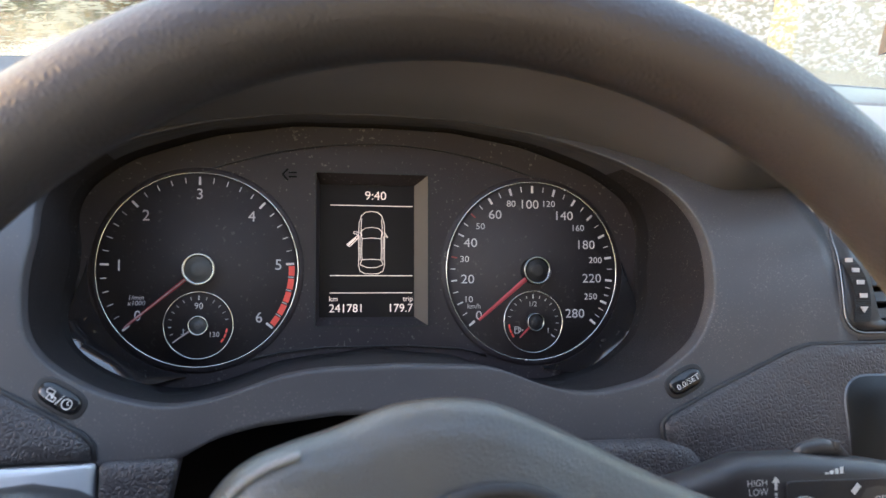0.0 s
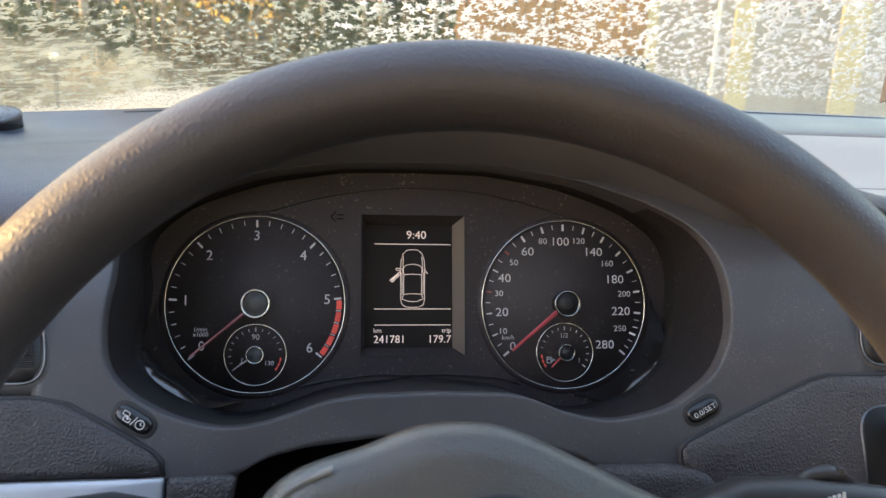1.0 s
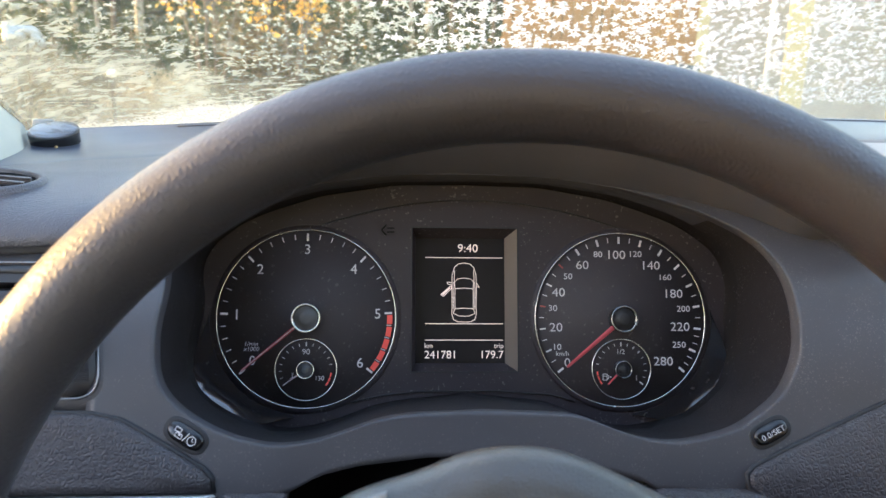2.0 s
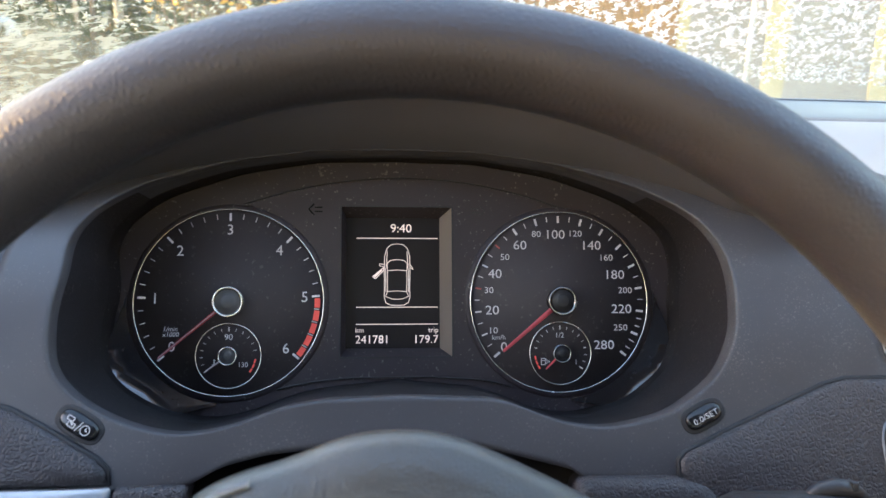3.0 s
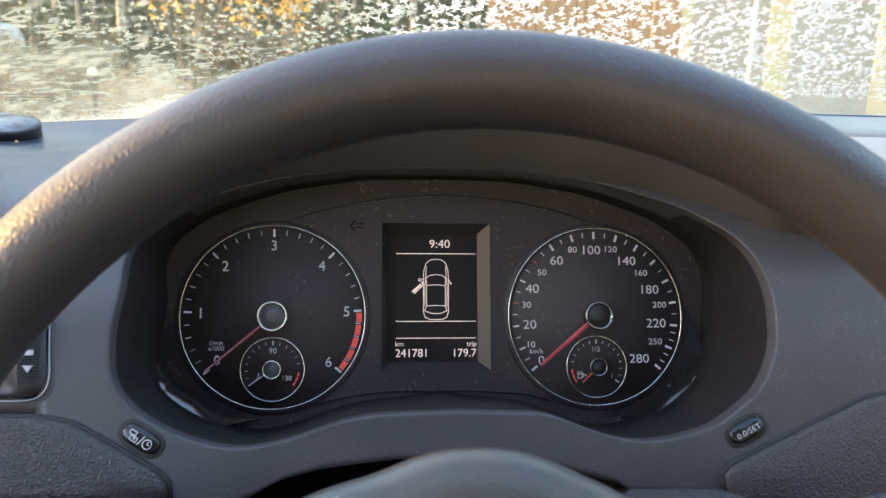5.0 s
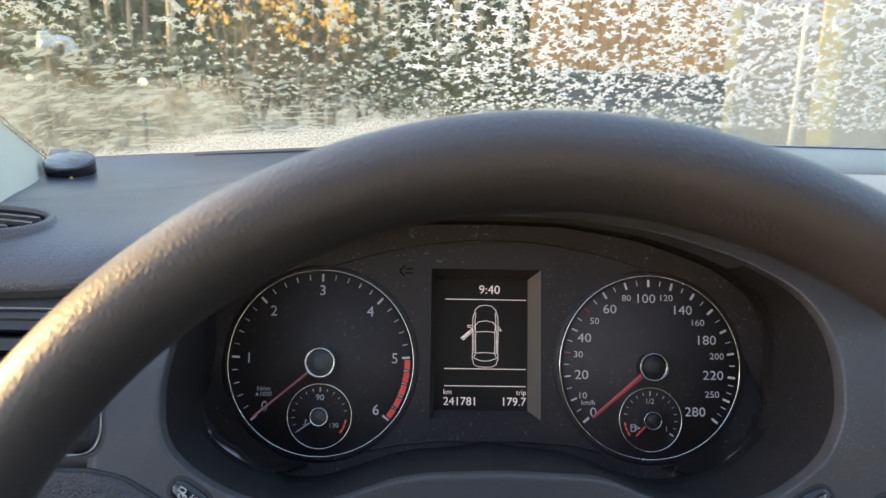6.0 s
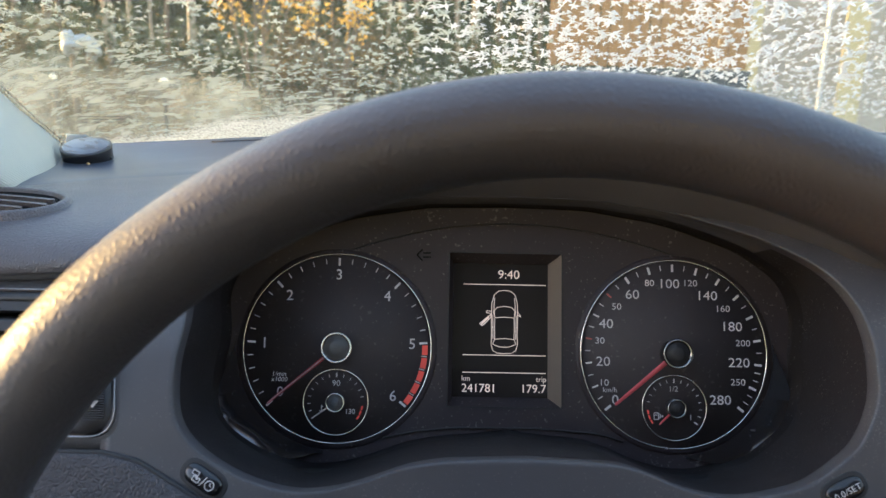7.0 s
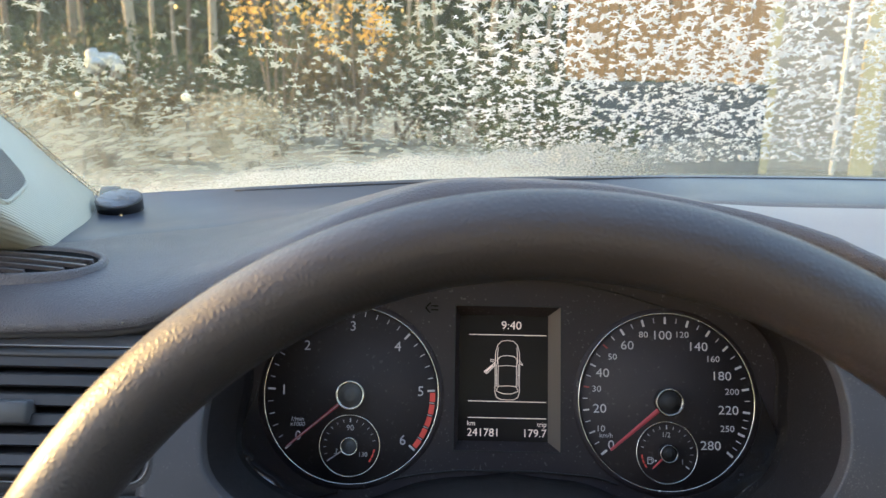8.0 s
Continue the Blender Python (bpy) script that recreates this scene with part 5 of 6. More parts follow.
ICE_THICK = ice_material("thick_ice_crystal", (0.70, 0.715, 0.72), (0.60, 0.61, 0.61), 0.86)
ICE_THIN = ice_material("thin_ice_crystal", (0.50, 0.53, 0.48), (0.42, 0.45, 0.40), 0.74)
rng = random.Random(7)
thick_ice, thin_ice = ([], []), ([], [])


def star(x, y, size, h=0.0056):
    """An uneven crystal: lobes of unlike length and breadth about a middle, some of them forked."""
    verts, faces = thin_ice if rng.random() > smooth(-0.08, 0.06, x) else thick_ice
    n = rng.choice((6, 6, 7, 8, 9))
    a0, flat = rng.random() * math.tau, rng.uniform(0.72, 1.05)
    o = len(verts)
    verts.append(tuple(on_glass(x, y, h + 0.0006)))
    for k in range(n):
        a = a0 + (k + rng.uniform(-0.38, 0.38)) * math.tau / n
        r = size * rng.choice((0.5, 0.75, 0.9, 1.0, 1.2))
        w = size * rng.uniform(0.10, 0.24) * (0.78 if verts is thin_ice[0] else 1.0)
        c, s = math.cos(a), math.sin(a)
        i = len(verts)
        blunt, mid = rng.uniform(0.08, 0.55), rng.uniform(0.40, 0.70)
        for u, v, hh in ((0.08, 0.6, 0.0003), (mid, 1.0, 0.0003), (0.86, 0.7 * blunt + 0.2, 0.0002), (1.0, blunt * 0.5, 0.0), (0.97, -blunt * 0.6, 0.0), (0.80, -0.5 * blunt - 0.3, 0.0002), (mid - 0.1, -1.0, 0.0003), (0.08, -0.6, 0.0003)):
            dx, dy = 1.05 * (r * u * c - w * v * s), 0.98 * flat * (r * u * s + w * v * c)
            verts.append(tuple(on_glass(x + dx + 0.12 * dy, y + dy, h + hh)))
        faces.append((o, i, i + 1, i + 2))
        faces.append((o, i + 2, i + 3, i + 4))
        faces.append((o, i + 4, i + 5))
        faces.append((o, i + 5, i + 6, i + 7))


grid = {}


def free(x, y, gap):
    for i in range(-1, 2):
        for j in range(-1, 2):
            for q in grid.get((int(x // 0.012) + i, int(y // 0.012) + j), ()):
                if math.hypot(q[0] - x, (q[1] - y) * 1.35) < gap:
                    return False
    grid.setdefault((int(x // 0.012), int(y // 0.012)), []).append((x, y))
    return True


tries = 0
while tries < 34000:
    tries += 1
    x, y = rng.uniform(-0.40, 0.62), rng.uniform(-0.24, 0.170)
    low = smooth(-0.02, 0.16, y)
    below = y - 0.48 * x - 0.147
    band = smooth(-0.060, -0.02, below) * (1 - smooth(0.010, 0.035, below)) * (1 - smooth(-0.02, 0.03, x))
    keep = 0.95
    if x < 0.05:
        keep *= 1 - 0.97 * smooth(0.010, 0.035, below)
    if x < 0.06:
        keep *= 1 - 0.985 * (1 - smooth(-0.26, 0.06, x)) * (1 - 0.55 * band)
    keep *= 0.62 + 0.38 * smooth(-0.12, 0.04, x)
    if rng.random() > keep:
        continue
    size = (0.0067 - 0.0029 * low) * rng.choice((0.45, 0.65, 0.8, 0.95, 1.15)) * (0.78 if x < -0.05 else 1.0 + 0.15 * smooth(0.1, 0.3, x)) * (1 - 0.30 * band)
    if free(x, y, size * ((1.15 if x < 0.02 else 1.18) - 0.3 * band)):
        star(x, y, size)
        if rng.random() < 0.40:
            star(x + rng.uniform(-1, 1) * size, y + rng.uniform(-1, 1) * size, size * rng.uniform(0.4, 0.8))
for (verts, faces), mat, label in ((thick_ice, ICE_THICK, "countless white star-shaped ice crystals on the windscreen glass"), (thin_ice, ICE_THIN, "countless thin creamy star-shaped ice crystals on the windscreen")):
    me = bpy.data.meshes.new("ice_stars")
    me.from_pydata([DASH @ Vector(v) for v in verts], [], faces)
    tagged(finish("ice_stars", me, mat, None, smooth=False), label, "frost", kind="stuff")

# black gasket where the glass meets the ledge
bm = bmesh.new()
pts = []
for x in np.linspace(-0.215, 0.70, 60):
    y = 0.10
    while y < 0.196 and glass_z(x, y) - 0.0035 > top_z(x, y) + 0.001:
        y += 0.0005
    pts.append((float(x), y, top_z(x, y) + 0.0006))
tube(bm, pts, 0.0009, 8)
part("gasket", bm, MAT_BLACK, windscreen, "thin black rubber gasket along the glass foot")

# bars of fine print at the lower left of the glass
MAT_INK = material("grey_glass_print", (0.14, 0.13, 0.12), 0.7)
bm = bmesh.new()
for y, runs in ((0.0986, ((-0.297, -0.283), (-0.281, -0.262))), (0.1020, ((-0.297, -0.291), (-0.289, -0.278), (-0.276, -0.268))), (0.1054, ((-0.297, -0.293), (-0.289, -0.285), (-0.282, -0.277)))):
    for a, b2 in runs:
        vs = [bm.verts.new(on_glass(p, q + 0.243 * (p + 0.297), -0.0006)) for p, q in ((a, y), (b2, y), (b2, y + 0.0016), (a, y + 0.0016))]
        bm.faces.new(vs)
for cx, cy in ((-0.2695, 0.1120), (-0.2860, 0.1172)):
    loft(bm, [[on_glass(cx + r * math.cos(a), cy + 1.1 * r * math.sin(a) + 0.243 * r * math.cos(a), -0.0006) for r in (0.0034, 0.0041)] for a in np.linspace(0, math.tau, 25)])
    for k in (-1, 0, 1):
        vs = [bm.verts.new(on_glass(cx + 0.0014 * k + p, cy + q, -0.0006)) for p, q in ((-0.0004, -0.0014), (0.0004, -0.0014), (0.0004, 0.0014), (-0.0004, 0.0014))]
        bm.faces.new(vs)
nt = MAT_INK.node_tree
clear, faint = nt.nodes.new("ShaderNodeBsdfTransparent"), nt.nodes.new("ShaderNodeMixShader")
faint.inputs[0].default_value = 0.5
nt.links.new(clear.outputs[0], faint.inputs[1])
nt.links.new(nt.nodes["Principled BSDF"].outputs[0], faint.inputs[2])
nt.links.new(faint.outputs[0], nt.nodes["Material Output"].inputs[0])
part("print_bars", bm, MAT_INK, windscreen, "unreadable fine print on the glass", smooth=False, recalc=False)

# door-side pillar with its woven speaker grille
pillar = thing("a_pillar", at(-0.33, 0.0, 0.10), "pale grey windscreen pillar trim with a woven speaker grille", "pillar trim", kind="structure")
EDGE = [(-0.322, 0.135, 0.138), (-0.324, 0.128, 0.147), (-0.331, 0.085, 0.158), (-0.335, 0.044, 0.170), (-0.341, 0.005, 0.181), (-0.36, -0.10, 0.205), (-0.40, -0.30, 0.250), (-0.45, -0.56, 0.315)]
BACK = [(-0.283, 0.010, 0.082), (-0.281, -0.012, 0.084), (-0.284, -0.050, 0.095), (-0.292, -0.076, 0.108), (-0.306, -0.102, 0.126), (-0.350, -0.18, 0.168), (-0.42, -0.36, 0.222), (-0.48, -0.62, 0.288)]
bm = bmesh.new()
rows = []
for e, k in zip(EDGE, BACK):
    e, k = Vector(e), Vector(k)
    nrm = Vector((0.8, -0.35, 0.35)).normalized()
    row = [tuple(e + Vector((-0.10, 0.03, -0.01))), tuple(e + Vector((-0.006, 0.003, 0.001)))]
    for t in (0.0, 0.06, 0.2, 0.4, 0.6, 0.8, 0.94, 1.0):
        row.append(tuple(e + (k - e) * t + nrm * 0.006 * math.sin(math.pi * t) ** 0.7))
    row += [tuple(k + Vector((-0.012, -0.004, -0.003))), tuple(k + Vector((-0.16, 0.0, -0.02)))]
    rows.append(row)
loft(bm, rows)
part("trim_panel", bm, MAT_PILLAR, pillar, "pale grey textured trim panel")


def on_pillar(s, t, h):
    """s along the pillar, 0 at its foot; t across it from the glass edge."""
    ks = np.arange(len(EDGE))
    e = Vector([float(np.interp(s, ks, [p[i] for p in EDGE])) for i in range(3)])
    k = Vector([float(np.interp(s, ks, [p[i] for p in BACK])) for i in range(3)])
    nrm = Vector((0.8, -0.35, 0.35)).normalized()
    return e + (k - e) * t + nrm * (0.006 * math.sin(math.pi * max(0, min(1, t))) ** 0.7 + h)


# dotted border of the glass along the pillar
MAT_DOT = material("grey_glass_dot", (0.22, 0.215, 0.20), 0.7)
bm = bmesh.new()
for k in range(110):
    s = 0.9 + 4.6 * k / 109
    e = on_pillar(s, 0.0, 0.0)
    for j in range(2):
        c = on_glass(e.x + 0.003 + 0.0028 * j + 0.0006 * (k % 2), e.y + 0.001, -0.0006)
        bm.faces.new([bm.verts.new(on_glass(c.x + 0.0006 * math.cos(a), c.y + 0.0011 * math.sin(a), -0.0006)) for a in np.linspace(0, math.tau, 6, endpoint=False)])
part("dotted_border", bm, MAT_DOT, windscreen, "row of small dark dots at the glass edge", smooth=False, recalc=False)
GRILLE = dense(rounded([(2.18 * 0.3, 0.60), (4.8 * 0.3, 0.34), (4.95 * 0.3, 0.90), (2.2 * 0.3, 0.945)], 0.09, 8), 0.03)
GC = (sum(p[0] for p in GRILLE) / len(GRILLE), sum(p[1] for p in GRILLE) / len(GRILLE))


def grille_row(k, h):
    return [tuple(on_pillar((GC[0] + (p[0] - GC[0]) * k) / 0.3, GC[1] + (p[1] - GC[1]) * k, h)) for p in GRILLE]


def in_grille(u, v):
    inside, n = False, len(GRILLE)
    for i in range(n):
        (ax, ay), (bx, by) = GRILLE[i - 1], GRILLE[i]
        if (ay > v) != (by > v) and u < ax + (v - ay) * (bx - ax) / (by - ay):
            inside = not inside
    return inside


bm = bmesh.new()
loft(bm, [grille_row(k, h) for k, h in ((1.0, 0.0), (0.985, 0.0016), (0.95, 0.0020), (0.925, 0.0006))], True)
part("grille_frame", bm, MAT_PILLAR, pillar)
bm = bmesh.new()
loft(bm, [grille_row(k, 0.0006) for k in (0.93, 0.6, 0.3, 0.01)], True)
part("grille_backing", bm, MAT_BLACK, pillar)
# strands of the mesh, woven over and under
verts, faces = [], []


def strand(p, q, lift):
    o = len(verts)
    a, b = on_pillar(p[0] / 0.3, p[1], 0.0012 + lift), on_pillar(q[0] / 0.3, q[1], 0.0012 + lift)
    d = (b - a).normalized()
    s = d.cross(Vector((0.8, -0.35, 0.35)).normalized()) * 0.00033
    n = Vector((0.8, -0.35, 0.35)).normalized() * 0.0005
    for c in (a, b):
        verts.extend([tuple(c - s), tuple(c + n), tuple(c + s)])
    faces.extend([(o, o + 1, o + 4, o + 3), (o + 1, o + 2, o + 5, o + 4)])


for i in range(90):
    for j in range(52):
        u, v = 0.64 + i * 0.0095, 0.34 + j * 0.0118
        for p, q in (((u, v), (u + 0.0095, v)), ((u, v), (u, v + 0.0118))):
            if in_grille(GC[0] + (p[0] - GC[0]) / 0.93, GC[1] + (p[1] - GC[1]) / 0.93) and in_grille(GC[0] + (q[0] - GC[0]) / 0.93, GC[1] + (q[1] - GC[1]) / 0.93):
                strand(p, q, 0.0003 * ((i + j) % 2))
me = bpy.data.meshes.new("grille_mesh")
me.from_pydata([DASH @ Vector(v) for v in verts], [], faces)
finish("grille_mesh", me, MAT_GRILLE, pillar, "woven grey speaker mesh", smooth=False)

# ---- the rest of the cabin, plain, to close it round the camera ----
def slab(name, x0, x1, y0, y1, z0, z1, mat, label, cat):
    bm = bmesh.new()
    box(bm, x0, x1, y0, y1, z0, z1)
    return tagged(part(name, bm, mat, None, "", smooth=False, world=True), label, cat, kind="structure")


TRIM = material("dark_cabin_trim", (0.045, 0.045, 0.047), 0.7, grain=0.0003, grain_scale=700)
slab("ceiling", -0.55, 1.25, -2.3, -0.42, 1.475, 1.52, MAT_LINING, "plain pale fabric headliner", "ceiling")
slab("floor", -0.55, 1.25, -2.3, 0.45, 0.24, 0.28, TRIM, "dark cabin floor", "floor")
# heights of wall_east and wall_west, both unseen, are set to limit side light
slab("wall_east", 1.20, 1.25, -2.3, 0.30, 0.28, 1.35, TRIM, "dark door lining below the side windows", "wall")
slab("wall_north", -0.55, 1.20, 0.30, 0.34, 0.28, 0.93, TRIM, "dark bulkhead behind the dash", "wall")
slab("wall_south", -0.55, 1.20, -2.3, -2.25, 0.28, 1.28, MAT_LINING, "plain pale rear of the cabin", "wall")
slab("wall_west", -0.60, -0.55, -2.3, 0.02, 0.28, 1.10, TRIM, "dark door lining below the side windows", "wall")
# unseen slab, added to block low sun from the rim's right side
slab("wall_sun_block", -0.60, -0.55, -0.085, 0.05, 1.00, 1.26, TRIM, "unseen dark slab added to keep sun off the wheel rim", "wall")
slab("pillar_west", -0.60, -0.52, -1.30, -0.95, 0.28, 1.475, MAT_LINING, "pale closed side behind the driver's window", "pillar")
slab("pillar_east", 1.17, 1.25, -1.30, -0.95, 0.95, 1.475, MAT_LINING, "pale door pillar", "pillar")

# ---- outside: ground, wood, fence, wall ----
MAT_GROUND = material("frosty_dry_grass", (0.205, 0.182, 0.130), 0.9, mottle=0.40, mottle_scale=1.6, grain=0.03, grain_scale=25)
bm = bmesh.new()
loft(bm, [[(x, y, 0.02 * math.sin(x * 1.3) * math.cos(y * 0.9) if abs(x) < 60 and 6 < y < 60 else 0.0) for x in np.r_[-1500, -200, np.linspace(-40, 40, 60), 200, 1500]] for y in np.r_[-1500, -100, -10, 5, np.linspace(6, 40, 40), 120, 2000]])
tagged(part("ground", bm, MAT_GROUND, None, world=True), "pale frosty grass ground reaching to the wood", "ground", kind="structure")

MAT_BARK = material("pale_bark", (0.22, 0.19, 0.14), 0.8, mottle=0.5, mottle_scale=9, grain=0.01, grain_scale=40)
MAT_BARKD = material("dark_bark", (0.10, 0.075, 0.05), 0.85, mottle=0.4, mottle_scale=9, grain=0.01, grain_scale=40)


def leaf_material(name, c0, c1):
    m = bpy.data.materials.new(name)
    m.use_nodes = True
    nt = m.node_tree
    b = nt.nodes["Principled BSDF"]
    g = nt.nodes.new("ShaderNodeNewGeometry")
    mix = nt.nodes.new("ShaderNodeMix")
    mix.data_type = "RGBA"
    mix.inputs[6].default_value, mix.inputs[7].default_value = (*c0, 1), (*c1, 1)
    nt.links.new(g.outputs["Random Per Island"], mix.inputs[0])
    nt.links.new(mix.outputs[2], b.inputs["Base Color"])
    b.inputs["Roughness"].default_value, b.inputs["Specular IOR Level"].default_value = 0.7, 0.2
    return m


LEAF_GREEN = leaf_material("dark_green_leaf", (0.026, 0.036, 0.013), (0.075, 0.085, 0.030))
LEAF_BROWN = leaf_material("russet_leaf", (0.075, 0.050, 0.020), (0.15, 0.11, 0.04))
LEAF_YELLOW = leaf_material("yellow_leaf", (0.55, 0.30, 0.03), (0.75, 0.48, 0.06))
LEAF_TAN = leaf_material("dry_grass_blade", (0.26, 0.21, 0.12), (0.42, 0.35, 0.23))


def leaves(name, blobs, count, size, mat, parent=None, seed=1):
    """Many small leaf faces scattered through lumpy blobs (x, y, z, rx, ry, rz)."""
    r = np.random.default_rng(seed)
    w = np.array([b[3] * b[4] * b[5] for b in blobs]) ** 0.7
    pick = r.choice(len(blobs), count, p=w / w.sum())
    d = r.normal(size=(count, 3))
    d /= np.linalg.norm(d, axis=1)[:, None]
    rad = r.random(count) ** 0.45
    B = np.array(blobs)[pick]
    c = B[:, :3] + d * rad[:, None] * B[:, 3:] * (1 + 0.25 * np.sin(7 * d[:, :1] + 5 * d[:, 2:]))
    u = r.normal(size=(count, 3))
    u /= np.linalg.norm(u, axis=1)[:, None]
    v = np.cross(u, r.normal(size=(count, 3)))
    v /= np.linalg.norm(v, axis=1)[:, None]
    s = size * r.uniform(0.6, 1.4, count)[:, None]
    pts = np.stack([c - u * s, c + v * s * 0.5, c + u * s, c - v * s * 0.5], 1).reshape(-1, 3)
    me = bpy.data.meshes.new(name)
    me.from_pydata(pts.tolist(), [], np.arange(count * 4).reshape(-1, 4).tolist())
    return finish(name, me, mat, parent, smooth=False)


def tree(x, y, height, radius, bark, leaf, label, seed):
    r = random.Random(seed)
    t = thing("tree", (x, y, 0), label, "tree", "trees at the edge of the wood")
    bm = bmesh.new()
    lean = r.uniform(-0.03, 0.03)
    pts = [(x + lean * z + 0.05 * math.sin(z * 0.8 + seed), y + 0.03 * math.sin(z + seed), z) for z in np.linspace(-0.1, height, 12)]
    tube(bm, pts, [radius * (1 - 0.8 * k / 11) for k in range(12)], 10)
    part("trunk", bm, bark, t, world=True)
    blobs = []
    for k in range(7):
        z = height * r.uniform(0.38, 0.95)
        a = r.random() * math.tau
        l = r.uniform(0.7, 1.6) * (1.25 - z / height)
        bm = bmesh.new()
        p0 = Vector((x + lean * z, y, z))
        p1 = p0 + Vector((math.cos(a) * l, math.sin(a) * l, 0.5 * l))
        tube(bm, [p0, (p0 + p1) / 2 + Vector((0, 0, 0.08)), p1], [radius * 0.35, radius * 0.22, radius * 0.06], 6)
        part("limb", bm, bark, t, world=True)
        blobs.append((*p1, 0.8, 0.8, 0.55))
    blobs.append((x + lean * height, y, height, 0.8, 0.8, 1.0))
    leaves("crown", blobs, 2200, 0.05, leaf, t, seed)


tr_rng = random.Random(3)
for k in range(24):
    y = tr_rng.uniform(13, 24)
    x = -0.62 * y + (k + tr_rng.random()) / 24 * 0.78 * y
    pale = tr_rng.random() < 0.6
    tree(x, y, tr_rng.uniform(7, 10), tr_rng.uniform(0.06, 0.12), MAT_BARK if pale else MAT_BARKD, (LEAF_GREEN, LEAF_GREEN, LEAF_BROWN, LEAF_GREEN)[k % 4],
         "slim pale-barked tree with a thin crown" if pale else "slim dark-barked tree with a thin crown", 40 + k)


def bush(x, y, w, h, leaf, label, count, size, seed, z0=0.0):
    r = random.Random(seed)
    t = thing("bush", (x, y, z0), label, "bush", "bushes before the wood")
    blobs = [(x + r.uniform(-0.5, 0.5) * w, y + r.uniform(-0.3, 0.3) * w, z0 + h * r.uniform(0.25, 0.75), w * 0.3, w * 0.25, h * 0.32) for _ in range(7)]
    for k in range(5):
        bm = bmesh.new()
        b = blobs[k]
        tube(bm, [(x + r.uniform(-0.1, 0.1), y, 0.0), ((x + b[0]) / 2, (y + b[1]) / 2, b[2] * 0.6), b[:3]], [0.025, 0.018, 0.006], 6)
        part("stem", bm, MAT_BARKD, t, world=True)
    leaves("foliage", blobs, count, size, leaf, t, seed)


for k in range(13):
    y = 11.5 + 2.5 * tr_rng.random()
    x = -0.60 * y + k / 13 * 0.85 * y
    bush(x, y, tr_rng.uniform(1.2, 2.0), tr_rng.uniform(1.2, 2.4), (LEAF_GREEN, LEAF_BROWN, LEAF_GREEN)[k % 3], "leafy dark bush at the edge of the wood" if k % 3 != 1 else "bush of russet autumn leaves", 2400, 0.042, 80 + k)
bush(-2.45, 10.2, 1.1, 1.7, LEAF_YELLOW, "bush with bright yellow autumn leaves", 520, 0.042, 120, 1.35)
bush(-1.45, 10.6, 0.8, 1.2, LEAF_YELLOW, "bush with bright yellow autumn leaves", 320, 0.042, 121, 1.1)
for k in range(6):
    bush(-5.6 + 0.62 * k, 9.3 + 0.5 * math.sin(k * 2.1), 1.0, 0.75 + 0.2 * math.sin(k * 1.7), LEAF_TAN, "clump of pale dry grass touched by frost", 6500, 0.015, 130 + k)
leaves_far = leaves("far_wood", [(x, 30 + 3 * math.sin(x), 3.0, 4.0, 2.5, 4.5) for x in range(-28, 9, 3)], 22000, 0.33, LEAF_GREEN, None, 5)
tagged(leaves_far, "dark far wood behind the trees", "wood", kind="stuff")

for k in range(3):
    bush(0.75 + 0.42 * k, 9.0 - 0.1 * k, 0.75, 1.35 - 0.25 * k, LEAF_GREEN, "leafy dark bush beside the fence", 1500, 0.04, 160 + k)
bush(-4.2, 8.75, 1.0, 1.25, LEAF_BROWN, "low russet bush under the white sheet", 3000, 0.028, 150)
# crumpled white sheet caught on a bush
sheet_ob = thing("white_sheet", (-4.17, 8.55, 0.0), "crumpled white plastic sheet draped over a low stump", "sheet")
bm = bmesh.new()
SC = Vector((-4.17, 8.55, 1.22))
for path, radii in ((((-0.07, 0.0, 0.18), (-0.04, 0.0, 0.12), (0.0, 0.0, 0.0), (-0.01, 0.0, -0.09), (0.0, 0.0, -0.13)), (0.03, 0.06, 0.11, 0.08, 0.03)),
                    (((-0.03, 0.0, 0.07), (0.10, 0.02, 0.07), (0.22, 0.02, 0.04), (0.28, 0.0, -0.03), (0.22, 0.0, -0.12), (0.17, 0.0, -0.18)), (0.05, 0.055, 0.06, 0.06, 0.055, 0.02))):
    fine = [(Vector(p).lerp(Vector(q), k / 6), r + (r2 - r) * k / 6) for p, q, r, r2 in zip(path, path[1:], radii, radii[1:]) for k in range(6)]
    tube(bm, [SC + p for p, _ in fine], [r for _, r in fine], 20)
for v in bm.verts:
    n = noise.noise(v.co * 11.0) * 0.055 + noise.noise(v.co * 27.0) * 0.022
    v.co += (v.co - SC).normalized() * n
part("sheet", bm, material("white_plastic_sheet", (0.26, 0.265, 0.26), 0.5, mottle=0.1, mottle_scale=8), sheet_ob, world=True)
bm = bmesh.new()
tube(bm, [(-4.15, 8.57, -0.05), (-4.17, 8.55, 0.6), (-4.17, 8.55, 1.2)], [0.04, 0.035, 0.03], 10)
part("stump", bm, MAT_BARKD, sheet_ob, world=True)

# board fence on a low dark wall
FY = 9.2
fence = thing("fence", (2.5, FY, 0.0), "fence of upright orange-brown boards on a low dark wall", "fence")
MAT_BOARD = material("orange_stained_board", (0.25, 0.132, 0.038), 0.65, mottle=0.40, mottle_scale=5, grain=0.004, grain_scale=60)
bm = bmesh.new()
box(bm, 1.30, 3.75, FY - 0.10, FY + 0.12, -0.05, 1.04)
part("plinth", bm, material("dark_plinth", (0.055, 0.06, 0.07), 0.85, mottle=0.3, mottle_scale=6, grain=0.01, grain_scale=30), fence, "low dark rendered wall", smooth=False, world=True)
bm = bmesh.new()
box(bm, 1.27, 3.78, FY - 0.14, FY + 0.16, 1.04, 1.10, 0.01)
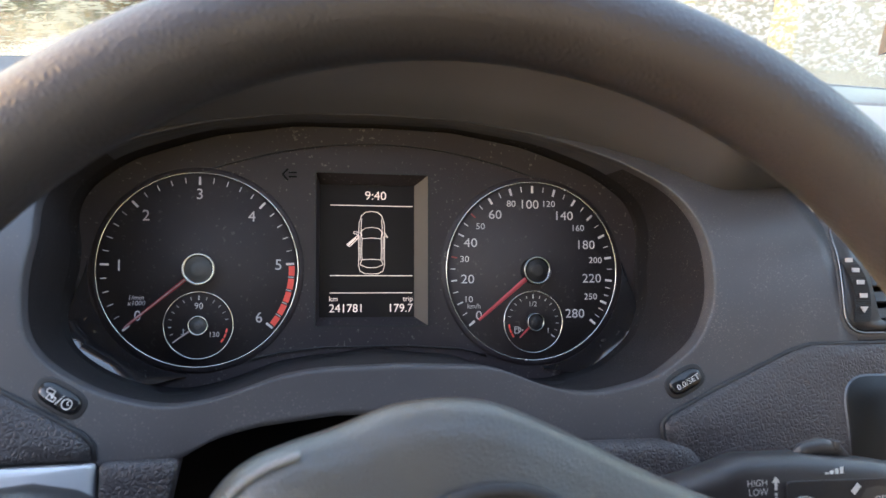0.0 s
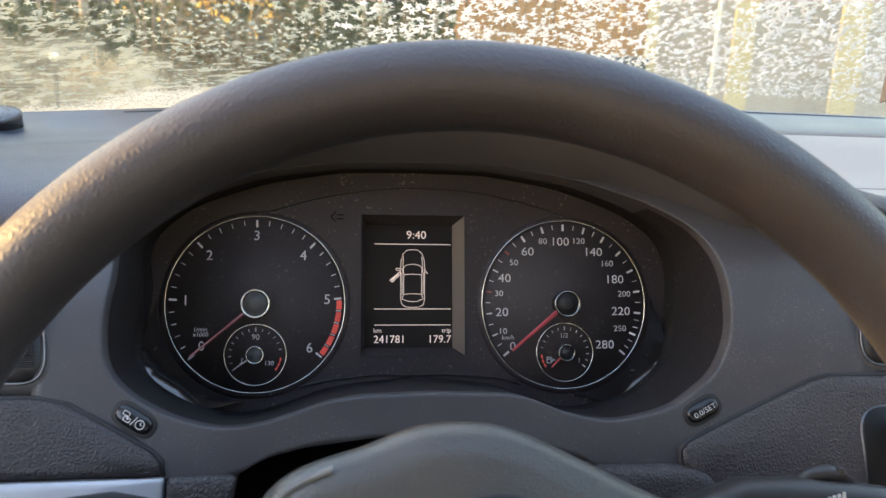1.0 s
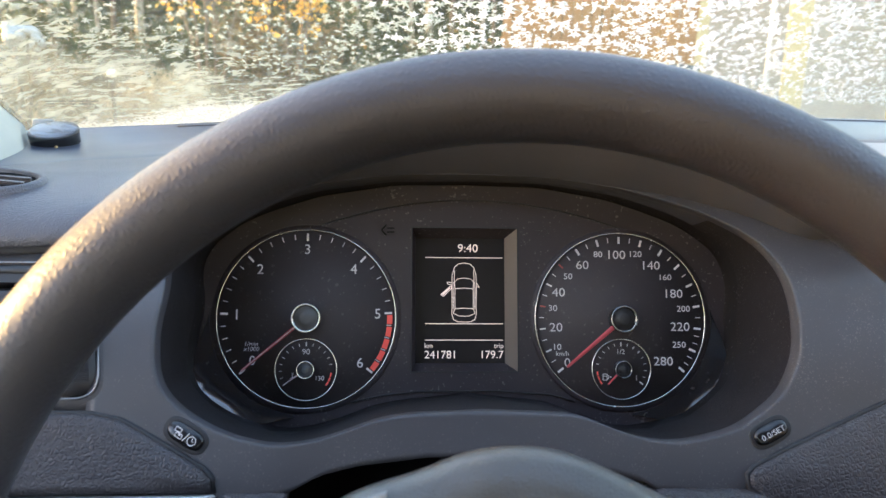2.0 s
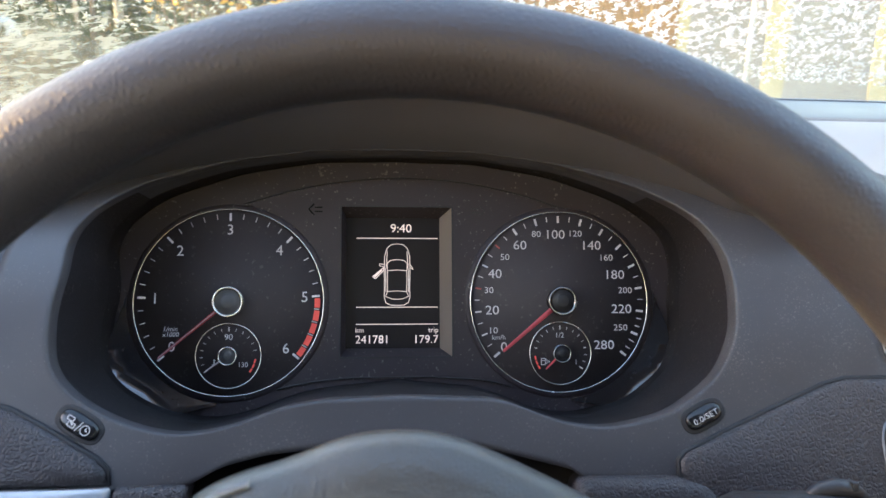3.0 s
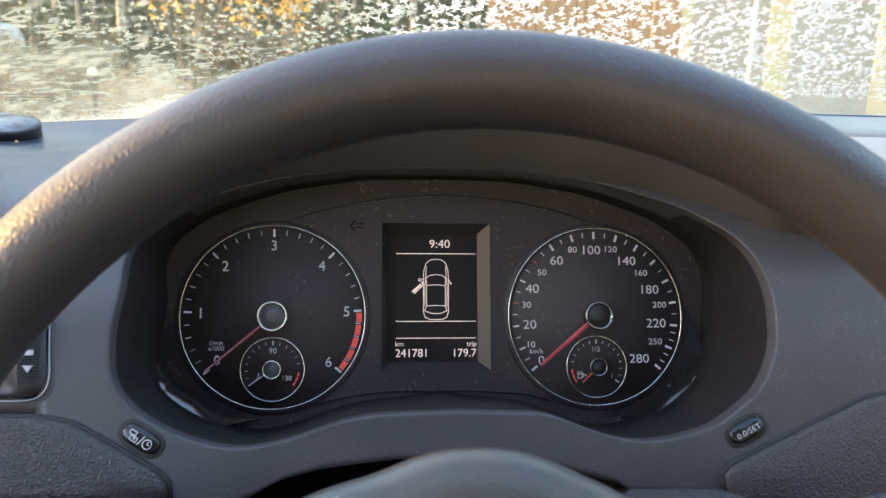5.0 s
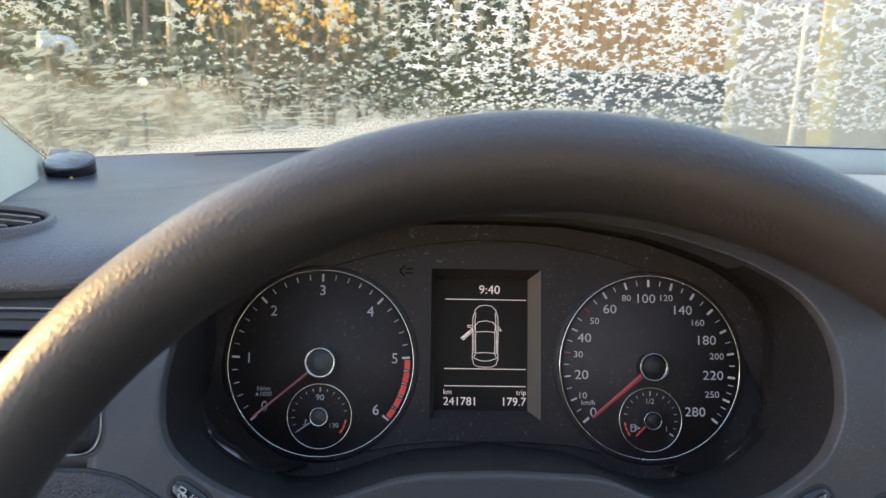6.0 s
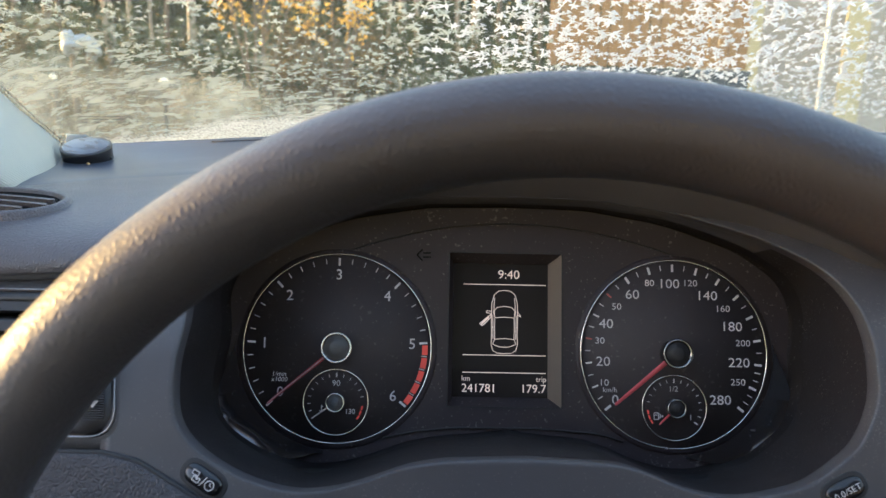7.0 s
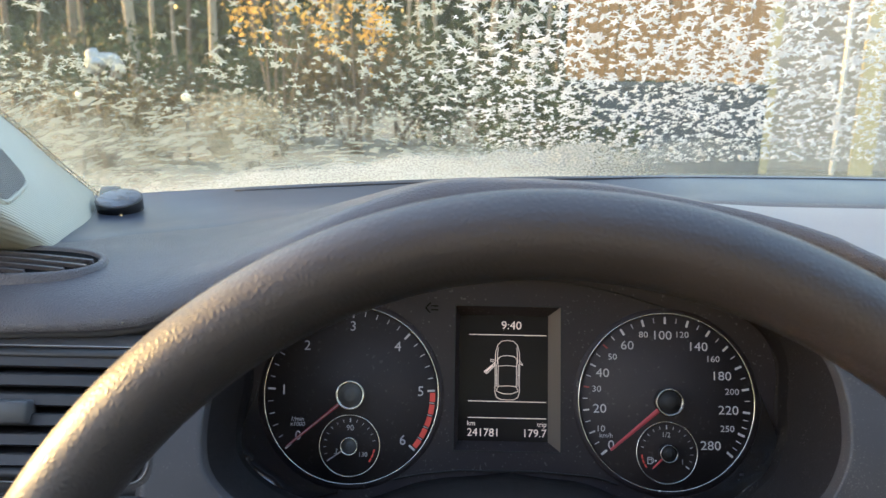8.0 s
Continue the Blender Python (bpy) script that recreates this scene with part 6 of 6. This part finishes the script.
part("coping", bm, material("dark_coping", (0.085, 0.09, 0.095), 0.8), fence, "dark coping stone", smooth=False, world=True)
board = bpy.data.meshes.new("board")
bm = bmesh.new()
box(bm, -0.055, 0.055, -0.011, 0.011, 0.0, 1.75, 0.004)
bm.to_mesh(board)
bm.free()
board.materials.append(MAT_BOARD)
for k in range(20):
    o = new("board", board)
    o.parent = fence
    o.matrix_parent_inverse = Matrix.Translation(-fence.location)
    o.matrix_basis = pose(1.37 + 0.122 * k, FY + 0.01 * math.sin(k * 5.1), 1.12 + 0.01 * math.sin(k * 3.3), 0, 0.3 * math.sin(k * 7.7), 1.5 * math.sin(k * 2.9))
bm = bmesh.new()
box(bm, 1.30, 3.75, FY + 0.02, FY + 0.06, 1.30, 1.38)
part("rail", bm, MAT_BOARD, fence, smooth=False, world=True)
bm = bmesh.new()
box(bm, 1.30, 3.75, FY + 0.02, FY + 0.06, 2.40, 2.48)
part("rail", bm, MAT_BOARD, fence, smooth=False, world=True)

house = thing("building", (6.0, 10.0, 0), "pale rendered outbuilding wall with cream posts", "building")
MAT_RENDER = material("grey_beige_render", (0.36, 0.32, 0.275), 0.9, mottle=0.15, mottle_scale=3, grain=0.005, grain_scale=60)
bm = bmesh.new()
box(bm, 3.7, 9.5, 9.8, 10.1, -0.05, 3.0)
part("wall", bm, MAT_RENDER, house, smooth=False, world=True)
bm = bmesh.new()
box(bm, 3.5, 9.7, 9.2, 13.5, 3.0, 3.15)
part("roof", bm, MAT_BARKD, house, smooth=False, world=True)
MAT_CREAM = material("cream_yellow_paint", (0.42, 0.345, 0.175), 0.6, mottle=0.12, mottle_scale=4)
for xx, ww in ((3.80, 0.11), (5.08, 0.15), (6.6, 0.2)):
    bm = bmesh.new()
    box(bm, xx - ww, xx + ww, 9.25 - 0.02, 9.25 + 0.02, -0.05, 3.0, 0.012)
    part("post", bm, MAT_CREAM, house, "cream-yellow painted post", smooth=False, world=True)
bm = bmesh.new()
box(bm, 4.70, 4.745, 9.22, 9.28, -0.05, 3.0, 0.008)
part("pipe", bm, material("white_downpipe", (0.44, 0.43, 0.40), 0.5, mottle=0.05), house, "slim white painted downpipe", smooth=False, world=True)

# short bollards added at the grass edge; their white balls stand for glints
MAT_GLINT = material("glint_ball_white", (0.80, 0.72, 0.54), 0.4, mottle=0.05)
for gx, gy, gz, gr in ((-3.31, 9.0, 0.83, 0.055), (-4.14, 8.0, 0.88, 0.036)):
    bollard = thing("bollard", (gx, gy, 0), "short dark bollard with a white ball, added to stand for a glint", "bollard", "bollards at the edge of the grass")
    bm = bmesh.new()
    tube(bm, [(gx, gy, -0.05), (gx, gy, 0.02), (gx, gy, 0.03), (gx, gy, gz - gr - 0.01), (gx, gy, gz - gr * 0.8)], [0.05, 0.05, 0.024, 0.022, 0.034], 16)
    part("post", bm, MAT_BARKD, bollard, world=True)
    bm = bmesh.new()
    bmesh.ops.create_uvsphere(bm, u_segments=24, v_segments=16, radius=gr)
    bmesh.ops.translate(bm, vec=(gx, gy, gz), verts=bm.verts)
    part("globe", bm, MAT_GLINT, bollard, "white ball standing in for a glint", world=True)
